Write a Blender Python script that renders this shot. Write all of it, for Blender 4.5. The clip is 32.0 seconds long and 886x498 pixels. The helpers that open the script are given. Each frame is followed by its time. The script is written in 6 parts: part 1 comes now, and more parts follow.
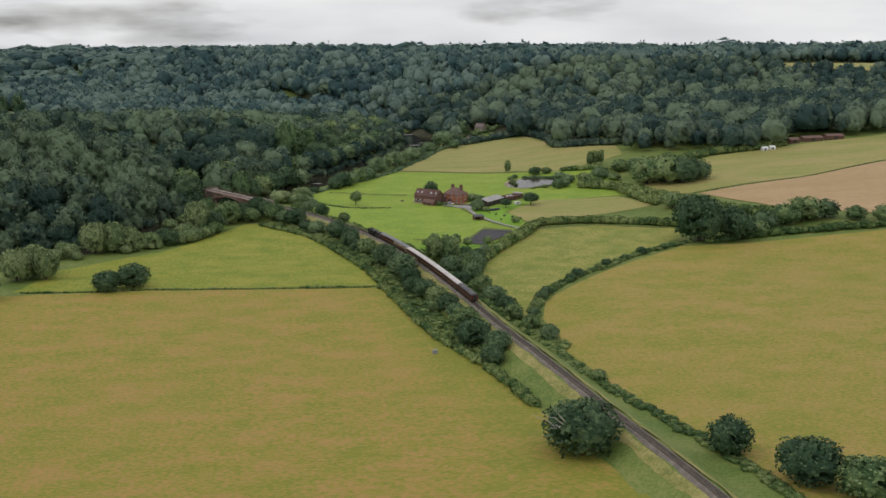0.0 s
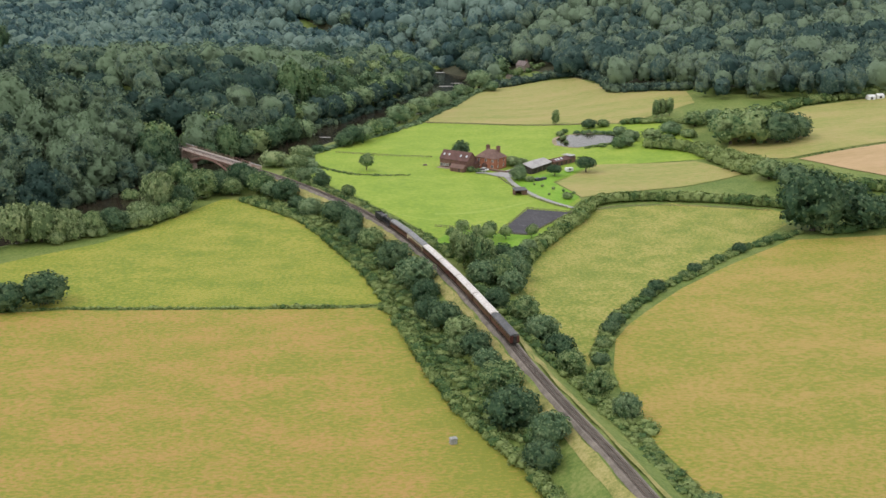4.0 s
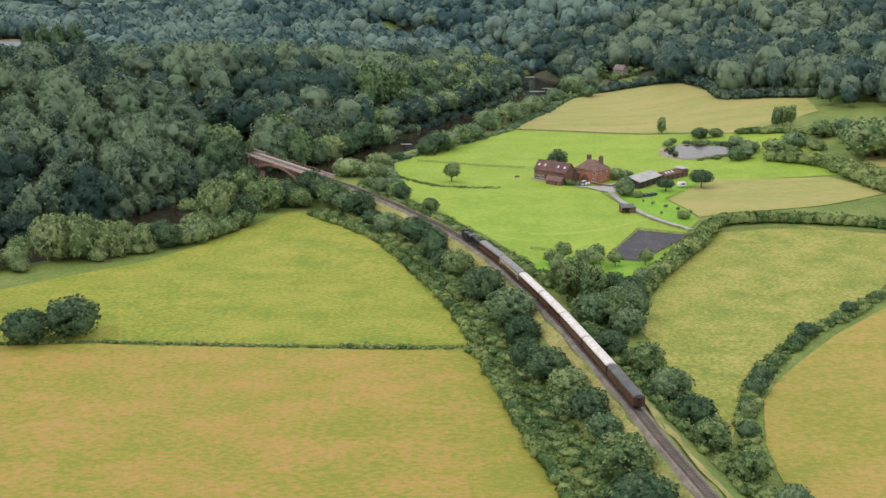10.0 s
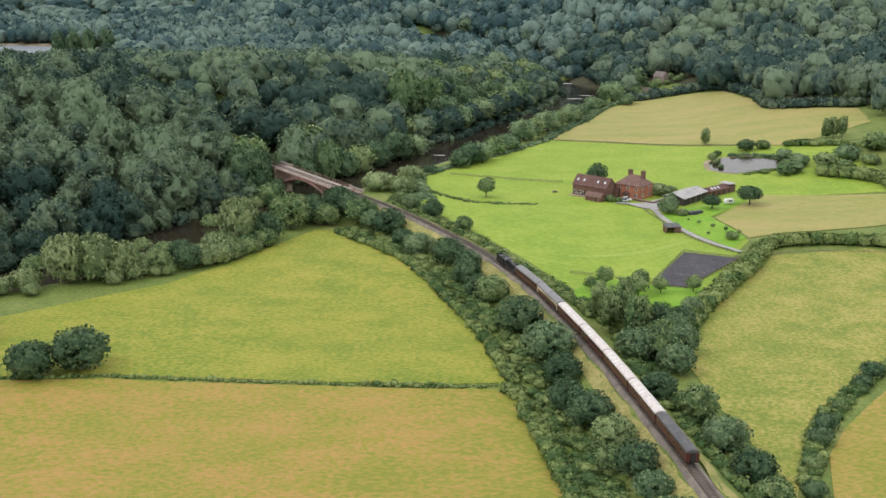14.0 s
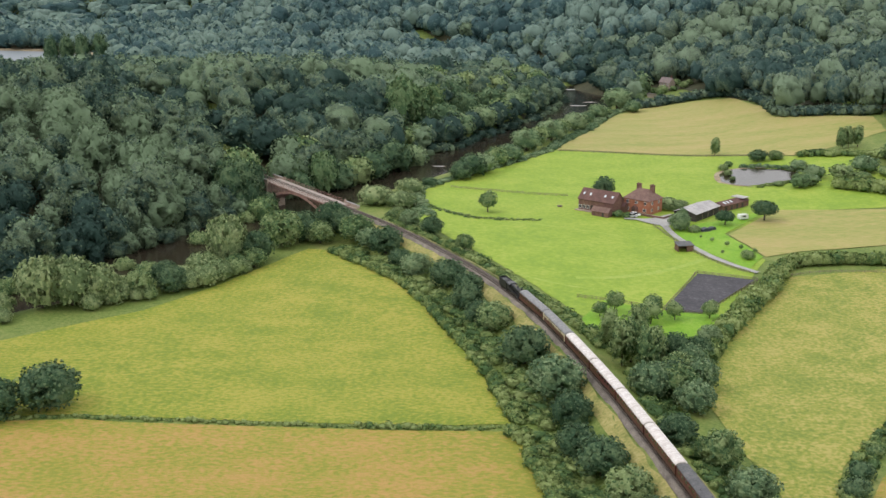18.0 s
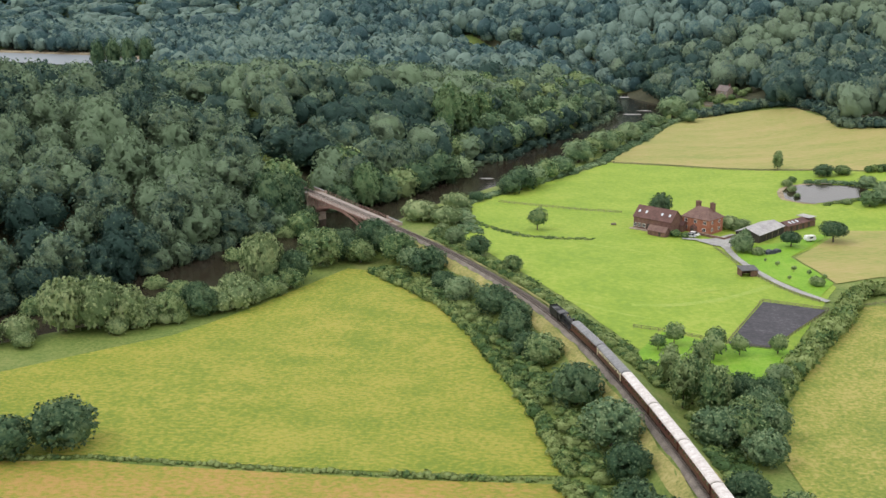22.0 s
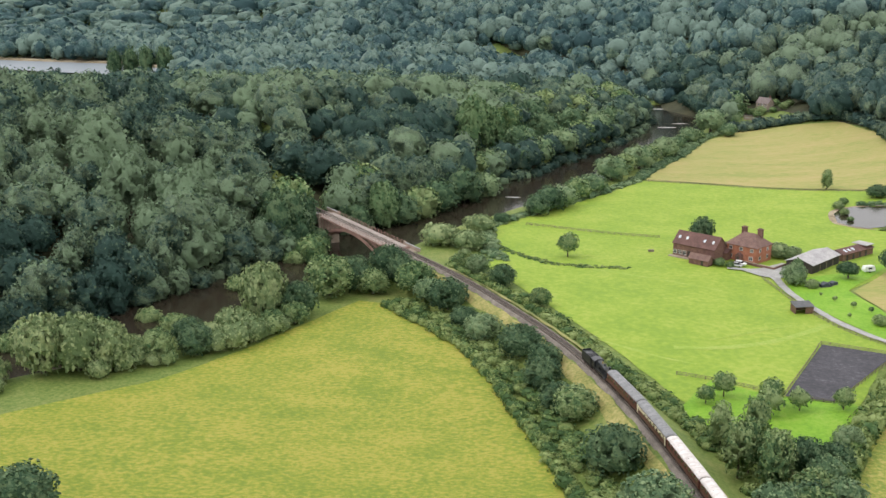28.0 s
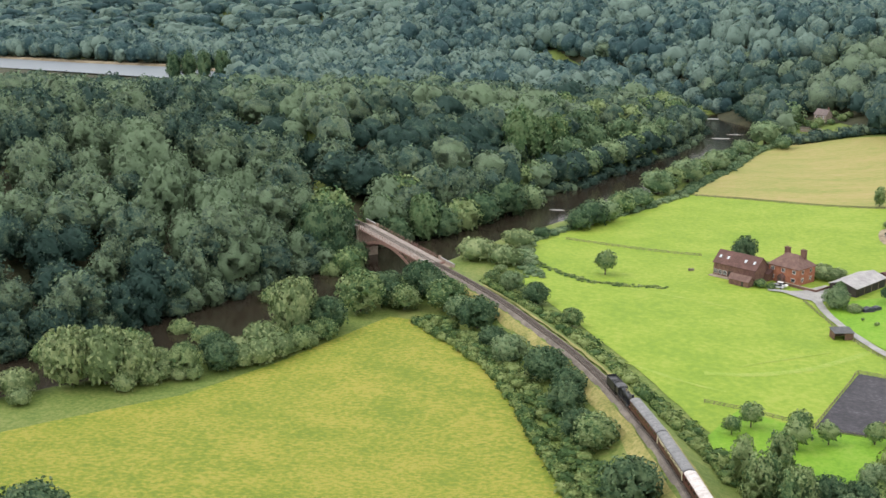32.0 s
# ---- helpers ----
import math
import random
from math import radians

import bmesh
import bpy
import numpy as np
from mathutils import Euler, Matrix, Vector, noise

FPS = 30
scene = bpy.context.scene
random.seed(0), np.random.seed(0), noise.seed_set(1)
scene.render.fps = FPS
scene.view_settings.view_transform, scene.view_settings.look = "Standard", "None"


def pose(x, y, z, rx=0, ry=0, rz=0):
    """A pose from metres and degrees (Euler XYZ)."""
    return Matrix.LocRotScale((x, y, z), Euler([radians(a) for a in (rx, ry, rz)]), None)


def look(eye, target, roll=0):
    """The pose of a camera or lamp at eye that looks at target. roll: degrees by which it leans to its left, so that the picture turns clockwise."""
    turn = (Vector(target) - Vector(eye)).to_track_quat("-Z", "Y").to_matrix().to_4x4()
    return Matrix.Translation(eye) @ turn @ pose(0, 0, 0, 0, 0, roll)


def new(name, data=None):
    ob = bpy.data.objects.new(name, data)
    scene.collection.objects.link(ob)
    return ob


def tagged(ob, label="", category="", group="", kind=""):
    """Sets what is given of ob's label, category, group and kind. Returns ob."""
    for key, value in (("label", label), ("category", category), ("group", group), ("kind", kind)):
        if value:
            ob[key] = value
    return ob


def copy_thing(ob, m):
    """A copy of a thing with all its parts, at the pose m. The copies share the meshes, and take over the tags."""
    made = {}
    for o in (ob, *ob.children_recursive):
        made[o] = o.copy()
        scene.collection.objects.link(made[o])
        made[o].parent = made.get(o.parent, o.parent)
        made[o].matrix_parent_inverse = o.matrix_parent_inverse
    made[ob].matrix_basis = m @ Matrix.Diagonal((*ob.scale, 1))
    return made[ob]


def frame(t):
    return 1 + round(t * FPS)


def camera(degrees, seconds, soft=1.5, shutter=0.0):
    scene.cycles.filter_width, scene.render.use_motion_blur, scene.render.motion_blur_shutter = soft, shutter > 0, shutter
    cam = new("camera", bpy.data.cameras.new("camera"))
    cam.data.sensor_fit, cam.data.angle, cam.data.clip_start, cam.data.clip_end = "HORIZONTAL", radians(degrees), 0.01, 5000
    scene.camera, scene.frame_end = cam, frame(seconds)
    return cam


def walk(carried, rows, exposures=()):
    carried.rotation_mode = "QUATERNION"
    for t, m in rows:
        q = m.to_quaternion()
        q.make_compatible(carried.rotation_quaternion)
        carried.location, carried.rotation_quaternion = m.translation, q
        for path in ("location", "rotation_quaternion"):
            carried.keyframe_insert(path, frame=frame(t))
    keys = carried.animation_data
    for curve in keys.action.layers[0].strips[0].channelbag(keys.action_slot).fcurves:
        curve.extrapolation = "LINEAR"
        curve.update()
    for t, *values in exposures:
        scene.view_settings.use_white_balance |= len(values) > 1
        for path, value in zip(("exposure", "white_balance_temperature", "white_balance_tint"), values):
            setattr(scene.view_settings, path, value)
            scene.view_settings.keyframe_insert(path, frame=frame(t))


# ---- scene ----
from mathutils.geometry import delaunay_2d_cdt

cam = camera(42.88, 32.0)
PATH = [
    (0, (-25.00, -190.00, 127.00), (-11.50, -93.13, 106.17), 0.00),
    (0.5, (-21.50, -171.10, 128.00), (-7.99, -74.42, 106.29), 0.00),
    (1, (-18.00, -152.20, 129.00), (-4.54, -55.74, 106.32), 0.00),
    (1.5, (-14.50, -133.30, 129.50), (-1.09, -37.05, 105.92), 0.00),
    (2, (-11.00, -114.40, 129.40), (2.23, -18.34, 104.94), 0.00),
    (2.5, (-7.50, -95.50, 128.40), (5.29, 0.41, 103.16), 0.00),
    (3, (-4.00, -76.60, 127.50), (7.99, 19.18, 101.37), 0.00),
    (3.5, (-0.50, -57.70, 126.00), (10.30, 37.96, 98.92), 0.00),
    (4.5, (-1.30, -24.50, 116.50), (7.93, 71.33, 89.44), 0.10),
    (5, (-1.80, -9.80, 111.50), (6.60, 86.20, 84.78), 0.10),
    (5.5, (-1.99, 1.71, 107.78), (5.62, 97.87, 81.40), 0.20),
    (6, (-1.94, 3.28, 108.00), (4.32, 99.52, 81.58), 0.23),
    (7, (-1.41, 7.86, 108.09), (3.00, 104.20, 81.66), 0.15),
    (8, (-1.10, 13.53, 108.71), (2.95, 109.91, 82.34), 0.13),
    (9, (-0.69, 19.44, 109.08), (3.07, 115.84, 82.73), 0.11),
    (10, (-0.39, 25.68, 109.45), (2.55, 122.10, 83.12), 0.09),
    (11, (-0.16, 31.90, 109.66), (1.32, 128.38, 83.39), 0.01),
    (12, (-0.06, 37.86, 110.18), (0.35, 134.36, 83.94), 0.00),
    (13, (0.24, 44.02, 110.51), (0.24, 140.53, 84.31), -0.05),
    (14, (0.31, 50.20, 110.53), (0.27, 146.72, 84.34), -0.04),
    (14.5, (0.25, 53.27, 110.62), (0.24, 149.77, 84.41), -0.04),
    (16.5, (0.75, 65.46, 110.77), (0.64, 161.99, 84.64), -0.11),
    (17, (0.81, 68.46, 110.60), (0.71, 165.00, 84.55), -0.11),
    (18, (0.88, 74.32, 110.80), (0.75, 170.89, 84.81), -0.12),
    (19, (1.15, 80.40, 110.85), (0.86, 176.98, 84.92), -0.11),
    (20, (1.24, 86.35, 110.92), (0.06, 182.94, 85.07), -0.12),
    (21, (1.31, 92.41, 111.28), (-1.41, 188.98, 85.46), -0.13),
    (22, (1.23, 98.47, 111.27), (-3.14, 194.99, 85.50), -0.13),
    (23, (1.27, 104.37, 111.48), (-4.36, 200.84, 85.74), -0.10),
    (24, (0.41, 111.34, 109.69), (-5.40, 207.90, 84.33), -0.11),
    (25, (0.04, 117.96, 109.36), (-5.95, 214.52, 84.07), -0.11),
    (25.5, (-0.04, 120.93, 109.31), (-6.19, 217.49, 84.04), -0.12),
    (27.5, (0.61, 133.23, 109.15), (-5.92, 229.80, 84.02), -0.12),
    (28, (1.61, 136.18, 109.05), (-5.19, 232.74, 83.95), -0.13),
    (28.5, (2.89, 139.16, 108.94), (-4.42, 235.70, 83.91), -0.12),
    (29, (3.82, 141.35, 108.85), (-4.28, 237.84, 83.84), 0.03),
    (29.5, (5.16, 144.07, 109.32), (-4.16, 240.42, 84.21), 0.00),
    (30, (6.46, 146.77, 109.62), (-4.20, 242.96, 84.42), 0.01),
    (30.5, (8.07, 149.33, 109.75), (-3.60, 245.39, 84.50), 0.01),
    (31, (9.79, 152.23, 109.75), (-2.65, 248.19, 84.50), -0.01),
    (31.5, (10.61, 147.83, 111.19), (-1.90, 243.82, 86.09), -0.04),
    (32, (11.28, 141.17, 113.41), (-1.08, 237.20, 88.39), 0.04),
]
walk(cam, [(t, look(eye, target, roll)) for t, eye, target, roll in PATH],
     exposures=[(0, -2.1), (1, -1.94), (2, -1.66), (3.5, -1.44), (9, -1.34), (23, -1.22), (32, -1.08)])

# ---- sky and sun ----
SUN_HEIGHT, SUN_TURN = radians(48), radians(262)
world = bpy.data.worlds.new("sky")
scene.world = world
world.use_nodes = True
wt = world.node_tree
wt.nodes.clear()
w_out, w_bg = wt.nodes.new("ShaderNodeOutputWorld"), wt.nodes.new("ShaderNodeBackground")
w_sky, w_mul, w_mix = wt.nodes.new("ShaderNodeTexSky"), wt.nodes.new("ShaderNodeVectorMath"), wt.nodes.new("ShaderNodeMix")
w_co, w_map, w_noise, w_ramp, w_grey = (wt.nodes.new("ShaderNode" + n) for n in ("TexCoord", "Mapping", "TexNoise", "ValToRGB", "ValToRGB"))
w_noise2 = wt.nodes.new("ShaderNodeTexNoise")
w_sky.sky_type, w_sky.sun_disc, w_sky.sun_elevation, w_sky.sun_rotation = "NISHITA", False, SUN_HEIGHT, SUN_TURN
w_mul.operation = "SCALE"
w_mul.inputs["Scale"].default_value = 0.15
w_mix.data_type = "RGBA"
w_map.inputs["Scale"].default_value = (1.0, 1.0, 4.5)
w_noise.inputs["Scale"].default_value, w_noise.inputs["Detail"].default_value = 3.2, 7.0
w_noise2.inputs["Scale"].default_value, w_noise2.inputs["Detail"].default_value = 5.0, 6.0
w_ramp.color_ramp.elements[0].position, w_ramp.color_ramp.elements[1].position = 0.3, 0.46
w_grey.color_ramp.elements[0].position, w_grey.color_ramp.elements[1].position = 0.24, 0.6
w_grey.color_ramp.elements[0].color, w_grey.color_ramp.elements[1].color = (1.95, 2.0, 2.08, 1), (2.7, 2.7, 2.72, 1)
wt.links.new(w_co.outputs["Generated"], w_map.inputs["Vector"])
for node in (w_noise, w_noise2):
    wt.links.new(w_map.outputs["Vector"], node.inputs["Vector"])
wt.links.new(w_noise.outputs["Fac"], w_ramp.inputs["Fac"])
wt.links.new(w_noise2.outputs["Fac"], w_grey.inputs["Fac"])
wt.links.new(w_sky.outputs["Color"], w_mul.inputs[0])
wt.links.new(w_ramp.outputs["Color"], w_mix.inputs["Factor"])
wt.links.new(w_mul.outputs["Vector"], w_mix.inputs["A"])
wt.links.new(w_grey.outputs["Color"], w_mix.inputs["B"])
wt.links.new(w_mix.outputs["Result"], w_bg.inputs["Color"])
w_bg.inputs["Strength"].default_value = 1.32
wt.links.new(w_bg.outputs["Background"], w_out.inputs["Surface"])

sun = new("sun", bpy.data.lights.new("sun", "SUN"))
sun.data.energy, sun.data.angle, sun.data.color = 2.0, radians(10), (1.0, 0.975, 0.94)
sun.matrix_world = look((0, 0, 0), (-math.sin(SUN_TURN) * math.cos(SUN_HEIGHT), -math.cos(SUN_TURN) * math.cos(SUN_HEIGHT), -math.sin(SUN_HEIGHT)))


# ---- materials ----
def material(name, colours, rough=0.8, grain=4.0, patch=0.1, bump=0.2, metal=0.0, per_piece=0.0, tint="", stretch=(1, 1, 1), spec=0.3, edge=None, fine=0.5, span=0.18, each=0.0, relief=0.3):
    """Two or three colours mixed by coarse patches and fine grain, both at real size (cycles a metre)."""
    m = bpy.data.materials.new(name)
    m.use_nodes = True
    nt = m.node_tree
    bsdf = nt.nodes["Principled BSDF"]
    bsdf.inputs["Roughness"].default_value, bsdf.inputs["Metallic"].default_value = rough, metal
    bsdf.inputs["Specular IOR Level"].default_value = spec
    co, mp = nt.nodes.new("ShaderNodeTexCoord"), nt.nodes.new("ShaderNodeMapping")
    mp.inputs["Scale"].default_value = stretch
    nt.links.new(co.outputs["Object"], mp.inputs["Vector"])
    noises = []
    for scale, detail in ((patch, 9), (grain, 6)):
        n = nt.nodes.new("ShaderNodeTexNoise")
        n.inputs["Scale"].default_value, n.inputs["Detail"].default_value, n.inputs["Roughness"].default_value = scale, detail, 0.68
        nt.links.new(mp.outputs["Vector"], n.inputs["Vector"])
        noises.append(n.outputs["Fac"])
    ramp = nt.nodes.new("ShaderNodeValToRGB")
    while len(ramp.color_ramp.elements) < len(colours):
        ramp.color_ramp.elements.new(0.5)
    for k, (e, c) in enumerate(zip(ramp.color_ramp.elements, colours)):
        e.position, e.color = 0.5 - span / 2 + span * k / max(1, len(colours) - 1), (*c, 1)
    mixed = nt.nodes.new("ShaderNodeMath")
    mixed.operation = "MULTIPLY_ADD"
    mixed.inputs[1].default_value = fine
    nt.links.new(noises[1], mixed.inputs[0])
    half = nt.nodes.new("ShaderNodeMath")
    half.operation = "MULTIPLY"
    half.inputs[1].default_value = 1 - fine
    nt.links.new(noises[0], half.inputs[0])
    nt.links.new(half.outputs[0], mixed.inputs[2])
    value = mixed.outputs[0]
    for amount, attribute in ((per_piece, tint), (each, "")):
        if not amount:
            continue
        if attribute:
            src = nt.nodes.new("ShaderNodeAttribute")
            src.attribute_name = attribute
            out = src.outputs["Fac"]
        else:
            out = nt.nodes.new("ShaderNodeObjectInfo").outputs["Random"]
        add = nt.nodes.new("ShaderNodeMath")
        add.operation = "MULTIPLY_ADD"
        add.inputs[1].default_value = amount
        nt.links.new(out, add.inputs[0])
        less = nt.nodes.new("ShaderNodeMath")
        less.operation = "SUBTRACT"
        less.inputs[1].default_value = amount / 2
        nt.links.new(value, less.inputs[0])
        nt.links.new(less.outputs[0], add.inputs[2])
        value = add.outputs[0]
    if edge:
        dot, span = nt.nodes.new("ShaderNodeVectorMath"), nt.nodes.new("ShaderNodeMapRange")
        dot.operation = "DOT_PRODUCT"
        dot.inputs[1].default_value = (edge[0], edge[1], 0)
        nt.links.new(co.outputs["Object"], dot.inputs[0])
        span.inputs["From Min"].default_value, span.inputs["From Max"].default_value = edge[2], edge[3]
        span.inputs["To Min"].default_value, span.inputs["To Max"].default_value = 0.0, edge[4]
        nt.links.new(dot.outputs["Value"], span.inputs["Value"])
        total = nt.nodes.new("ShaderNodeMath")
        nt.links.new(value, total.inputs[0])
        nt.links.new(span.outputs["Result"], total.inputs[1])
        value = total.outputs[0]
    nt.links.new(value, ramp.inputs["Fac"])
    nt.links.new(ramp.outputs["Color"], bsdf.inputs["Base Color"])
    if bump:
        b = nt.nodes.new("ShaderNodeBump")
        b.inputs["Strength"].default_value, b.inputs["Distance"].default_value = bump, relief / grain
        nt.links.new(noises[1], b.inputs["Height"])
        nt.links.new(b.outputs["Normal"], bsdf.inputs["Normal"])
    return m


def foliage(name, *colours, spread=0.34, each=0.0, grain=1.7):
    mean = [sum(c[k] for c in colours) / len(colours) for k in range(3)]
    colours = [tuple(1.1 * c[k] - 0.1 * mean[k] for k in range(3)) for c in colours]
    m = material(name, colours, rough=0.62, grain=grain, patch=0.14, bump=0.6, per_piece=spread, tint="tint", each=each, spec=0.2, span=0.2, relief=0.5)
    nt = m.node_tree
    bsdf = nt.nodes["Principled BSDF"]
    thin, blend = nt.nodes.new("ShaderNodeBsdfTranslucent"), nt.nodes.new("ShaderNodeMixShader")
    nt.links.new(bsdf.inputs["Base Color"].links[0].from_socket, thin.inputs["Color"])
    blend.inputs["Fac"].default_value = 0.28
    nt.links.new(bsdf.outputs["BSDF"], blend.inputs[1])
    nt.links.new(thin.outputs["BSDF"], blend.inputs[2])
    nt.links.new(blend.outputs["Shader"], nt.nodes["Material Output"].inputs["Surface"])
    return m


M = {}
M["ground"] = material("rough_ground", [(0.10, 0.155, 0.03), (0.15, 0.205, 0.045), (0.23, 0.25, 0.075)], grain=0.9, patch=0.05, bump=0.4)
M["field_green"] = material("pasture", [(0.180, 0.244, 0.027), (0.245, 0.290, 0.033), (0.297, 0.308, 0.043), (0.375, 0.340, 0.062)], grain=0.85, patch=0.06, bump=1.0, stretch=(0.8, 1.2, 1), fine=0.64, span=0.125, relief=0.55)
M["field_brown"] = material("dry_meadow", [(0.235, 0.250, 0.034), (0.318, 0.288, 0.046), (0.362, 0.266, 0.062), (0.450, 0.280, 0.090)], grain=0.8, patch=0.06, bump=1.0, stretch=(0.75, 1.2, 1), edge=(1.0, 0.2, 54, 80, -0.055), fine=0.62, span=0.125, relief=0.5)
M["field_right"] = material("dry_meadow_east", [(0.235, 0.255, 0.036), (0.31, 0.285, 0.048), (0.36, 0.278, 0.065), (0.43, 0.30, 0.09)], grain=0.8, patch=0.045, bump=1.0, stretch=(0.75, 1.2, 1), fine=0.6, span=0.125, relief=0.5)
M["field_tri"] = material("rough_pasture", [(0.16, 0.215, 0.034), (0.24, 0.27, 0.045), (0.285, 0.285, 0.058), (0.39, 0.335, 0.10)], grain=0.85, patch=0.07, bump=1.0, fine=0.62, span=0.13)
M["meadow"] = material("mown_meadow", [(0.19, 0.298, 0.03), (0.24, 0.342, 0.036), (0.31, 0.38, 0.058)], grain=0.5, patch=0.035, bump=0.3)
M["lawn"] = material("lush_grass", [(0.14, 0.30, 0.02), (0.19, 0.36, 0.025), (0.24, 0.38, 0.045)], grain=0.9, patch=0.08, bump=0.3)
M["field_gold"] = material("hay_stubble", [(0.24, 0.275, 0.065), (0.33, 0.305, 0.098), (0.40, 0.32, 0.13)], grain=0.5, patch=0.03, bump=0.4, stretch=(0.5, 1.6, 1))
M["field_tan"] = material("ripe_crop", [(0.40, 0.28, 0.13), (0.45, 0.31, 0.16), (0.50, 0.34, 0.19)], grain=0.4, patch=0.02, bump=0.3, stretch=(0.4, 1.6, 1))
M["verge"] = material("dry_verge", [(0.17, 0.19, 0.05), (0.29, 0.27, 0.085), (0.40, 0.34, 0.14)], grain=1.2, patch=0.16, bump=0.5)
M["ballast"] = material("ballast", [(0.13, 0.11, 0.095), (0.20, 0.17, 0.145), (0.28, 0.24, 0.2)], grain=5, patch=0.3, bump=0.6)
M["drive"] = material("gravel_drive", [(0.27, 0.26, 0.25), (0.35, 0.34, 0.325), (0.43, 0.42, 0.40)], grain=3, patch=0.3)
M["deck_stone"] = material("deck_ballast", [(0.25, 0.21, 0.185), (0.34, 0.29, 0.255), (0.42, 0.37, 0.33)], grain=4, patch=0.3)
M["trodden"] = material("trodden_grass", [(0.235, 0.348, 0.042), (0.275, 0.372, 0.058), (0.33, 0.395, 0.085)], grain=1.2, patch=0.15)
M["arena"] = material("rubber_arena", [(0.04, 0.038, 0.045), (0.055, 0.052, 0.06), (0.075, 0.07, 0.08), (0.14, 0.135, 0.15)], grain=0.9, patch=0.16, span=0.3, fine=0.6)
# Very dark floor colour, used only below the trees.
M["dark_floor"] = material("dark_wood_floor", [(0.03, 0.035, 0.015), (0.05, 0.052, 0.025), (0.075, 0.07, 0.035)], grain=1.2, patch=0.1)
M["mud"] = material("bank_mud", [(0.16, 0.12, 0.07), (0.28, 0.22, 0.14), (0.4, 0.34, 0.24)], grain=1.2, patch=0.1)
M["trunk"] = material("bark", [(0.05, 0.04, 0.03), (0.10, 0.08, 0.06), (0.15, 0.13, 0.10)], grain=5, patch=0.8, bump=0.6)
M["dead_wood"] = material("bleached_wood", [(0.38, 0.36, 0.33), (0.5, 0.48, 0.45)], grain=5, patch=0.8)
# Woods turn bluer with distance: air haze is mixed into the leaf colours.
M["leaf_wood"] = foliage("woodland_leaves", (0.046, 0.090, 0.069), (0.090, 0.153, 0.108), (0.149, 0.197, 0.120), (0.194, 0.276, 0.163), spread=0.38)
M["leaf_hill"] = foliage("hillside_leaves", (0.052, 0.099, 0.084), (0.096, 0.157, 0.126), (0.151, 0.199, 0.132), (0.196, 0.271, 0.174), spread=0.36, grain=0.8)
M["leaf_far_hazed"] = foliage("distant_leaves_hazed", (0.054, 0.108, 0.110), (0.100, 0.178, 0.166), (0.150, 0.218, 0.180), (0.200, 0.288, 0.240), spread=0.36, grain=0.45)
M["leaf_tree"] = foliage("broad_leaves", (0.093, 0.168, 0.069), (0.172, 0.264, 0.106), (0.239, 0.310, 0.127), (0.321, 0.404, 0.182), each=0.16)
M["leaf_willow"] = foliage("willow_leaves", (0.166, 0.235, 0.104), (0.260, 0.340, 0.152), (0.385, 0.450, 0.223), each=0.14)
M["leaf_bank"] = foliage("riverside_leaves", (0.114, 0.193, 0.098), (0.189, 0.283, 0.139), (0.286, 0.374, 0.196), each=0.18)
M["leaf_dark"] = foliage("dark_leaves", (0.049, 0.101, 0.051), (0.092, 0.162, 0.080), (0.158, 0.231, 0.114), each=0.12)
M["leaf_bright"] = foliage("fresh_leaves", (0.093, 0.178, 0.078), (0.155, 0.245, 0.108), (0.215, 0.310, 0.148), each=0.12)
M["leaf_hedge"] = foliage("hedge_leaves", (0.097, 0.170, 0.060), (0.177, 0.265, 0.085), (0.240, 0.300, 0.101), (0.315, 0.389, 0.148), spread=0.36)
M["brick"] = material("red_brick", [(0.26, 0.10, 0.06), (0.36, 0.14, 0.085), (0.42, 0.19, 0.12)], grain=6, patch=0.5, bump=0.3)
M["brick_old"] = material("weathered_brick", [(0.11, 0.062, 0.052), (0.165, 0.088, 0.072), (0.23, 0.135, 0.105)], grain=6, patch=0.5)
M["roof_tile"] = material("clay_tiles", [(0.13, 0.08, 0.068), (0.18, 0.108, 0.092), (0.235, 0.145, 0.12)], grain=5, patch=0.5, bump=0.5)
M["roof_old"] = material("old_grey_tiles", [(0.15, 0.12, 0.115), (0.20, 0.16, 0.15), (0.25, 0.2, 0.185)], grain=5, patch=0.5, bump=0.5)
M["roof_barn"] = material("dark_clay_tiles", [(0.095, 0.052, 0.048), (0.135, 0.072, 0.064), (0.18, 0.10, 0.085)], grain=5, patch=0.4, bump=0.5)
M["sheet"] = material("cement_sheet_roof", [(0.30, 0.28, 0.28), (0.40, 0.38, 0.38), (0.5, 0.48, 0.47)], grain=2.5, patch=0.25)
M["dark_board"] = material("dark_boarding", [(0.035, 0.03, 0.028), (0.055, 0.045, 0.04), (0.08, 0.07, 0.06)], grain=4, patch=0.5)
M["brown_board"] = material("brown_boarding", [(0.10, 0.055, 0.04), (0.15, 0.085, 0.06), (0.2, 0.12, 0.09)], grain=4, patch=0.5)
M["wood"] = material("weathered_timber", [(0.13, 0.105, 0.075), (0.19, 0.16, 0.12), (0.27, 0.23, 0.18)], grain=6, patch=0.6)
M["white"] = material("white_paint", [(0.7, 0.7, 0.69), (0.8, 0.8, 0.79)], rough=0.5, grain=3, patch=0.4, bump=0.05)
M["glass"] = material("window_glass", [(0.02, 0.024, 0.03), (0.04, 0.046, 0.055)], rough=0.08, grain=1, patch=0.4, bump=0.0, spec=0.6)
M["skylight"] = material("skylight_glass", [(0.55, 0.6, 0.66), (0.7, 0.74, 0.78)], rough=0.1, grain=1, patch=0.4, bump=0.0, spec=0.6)
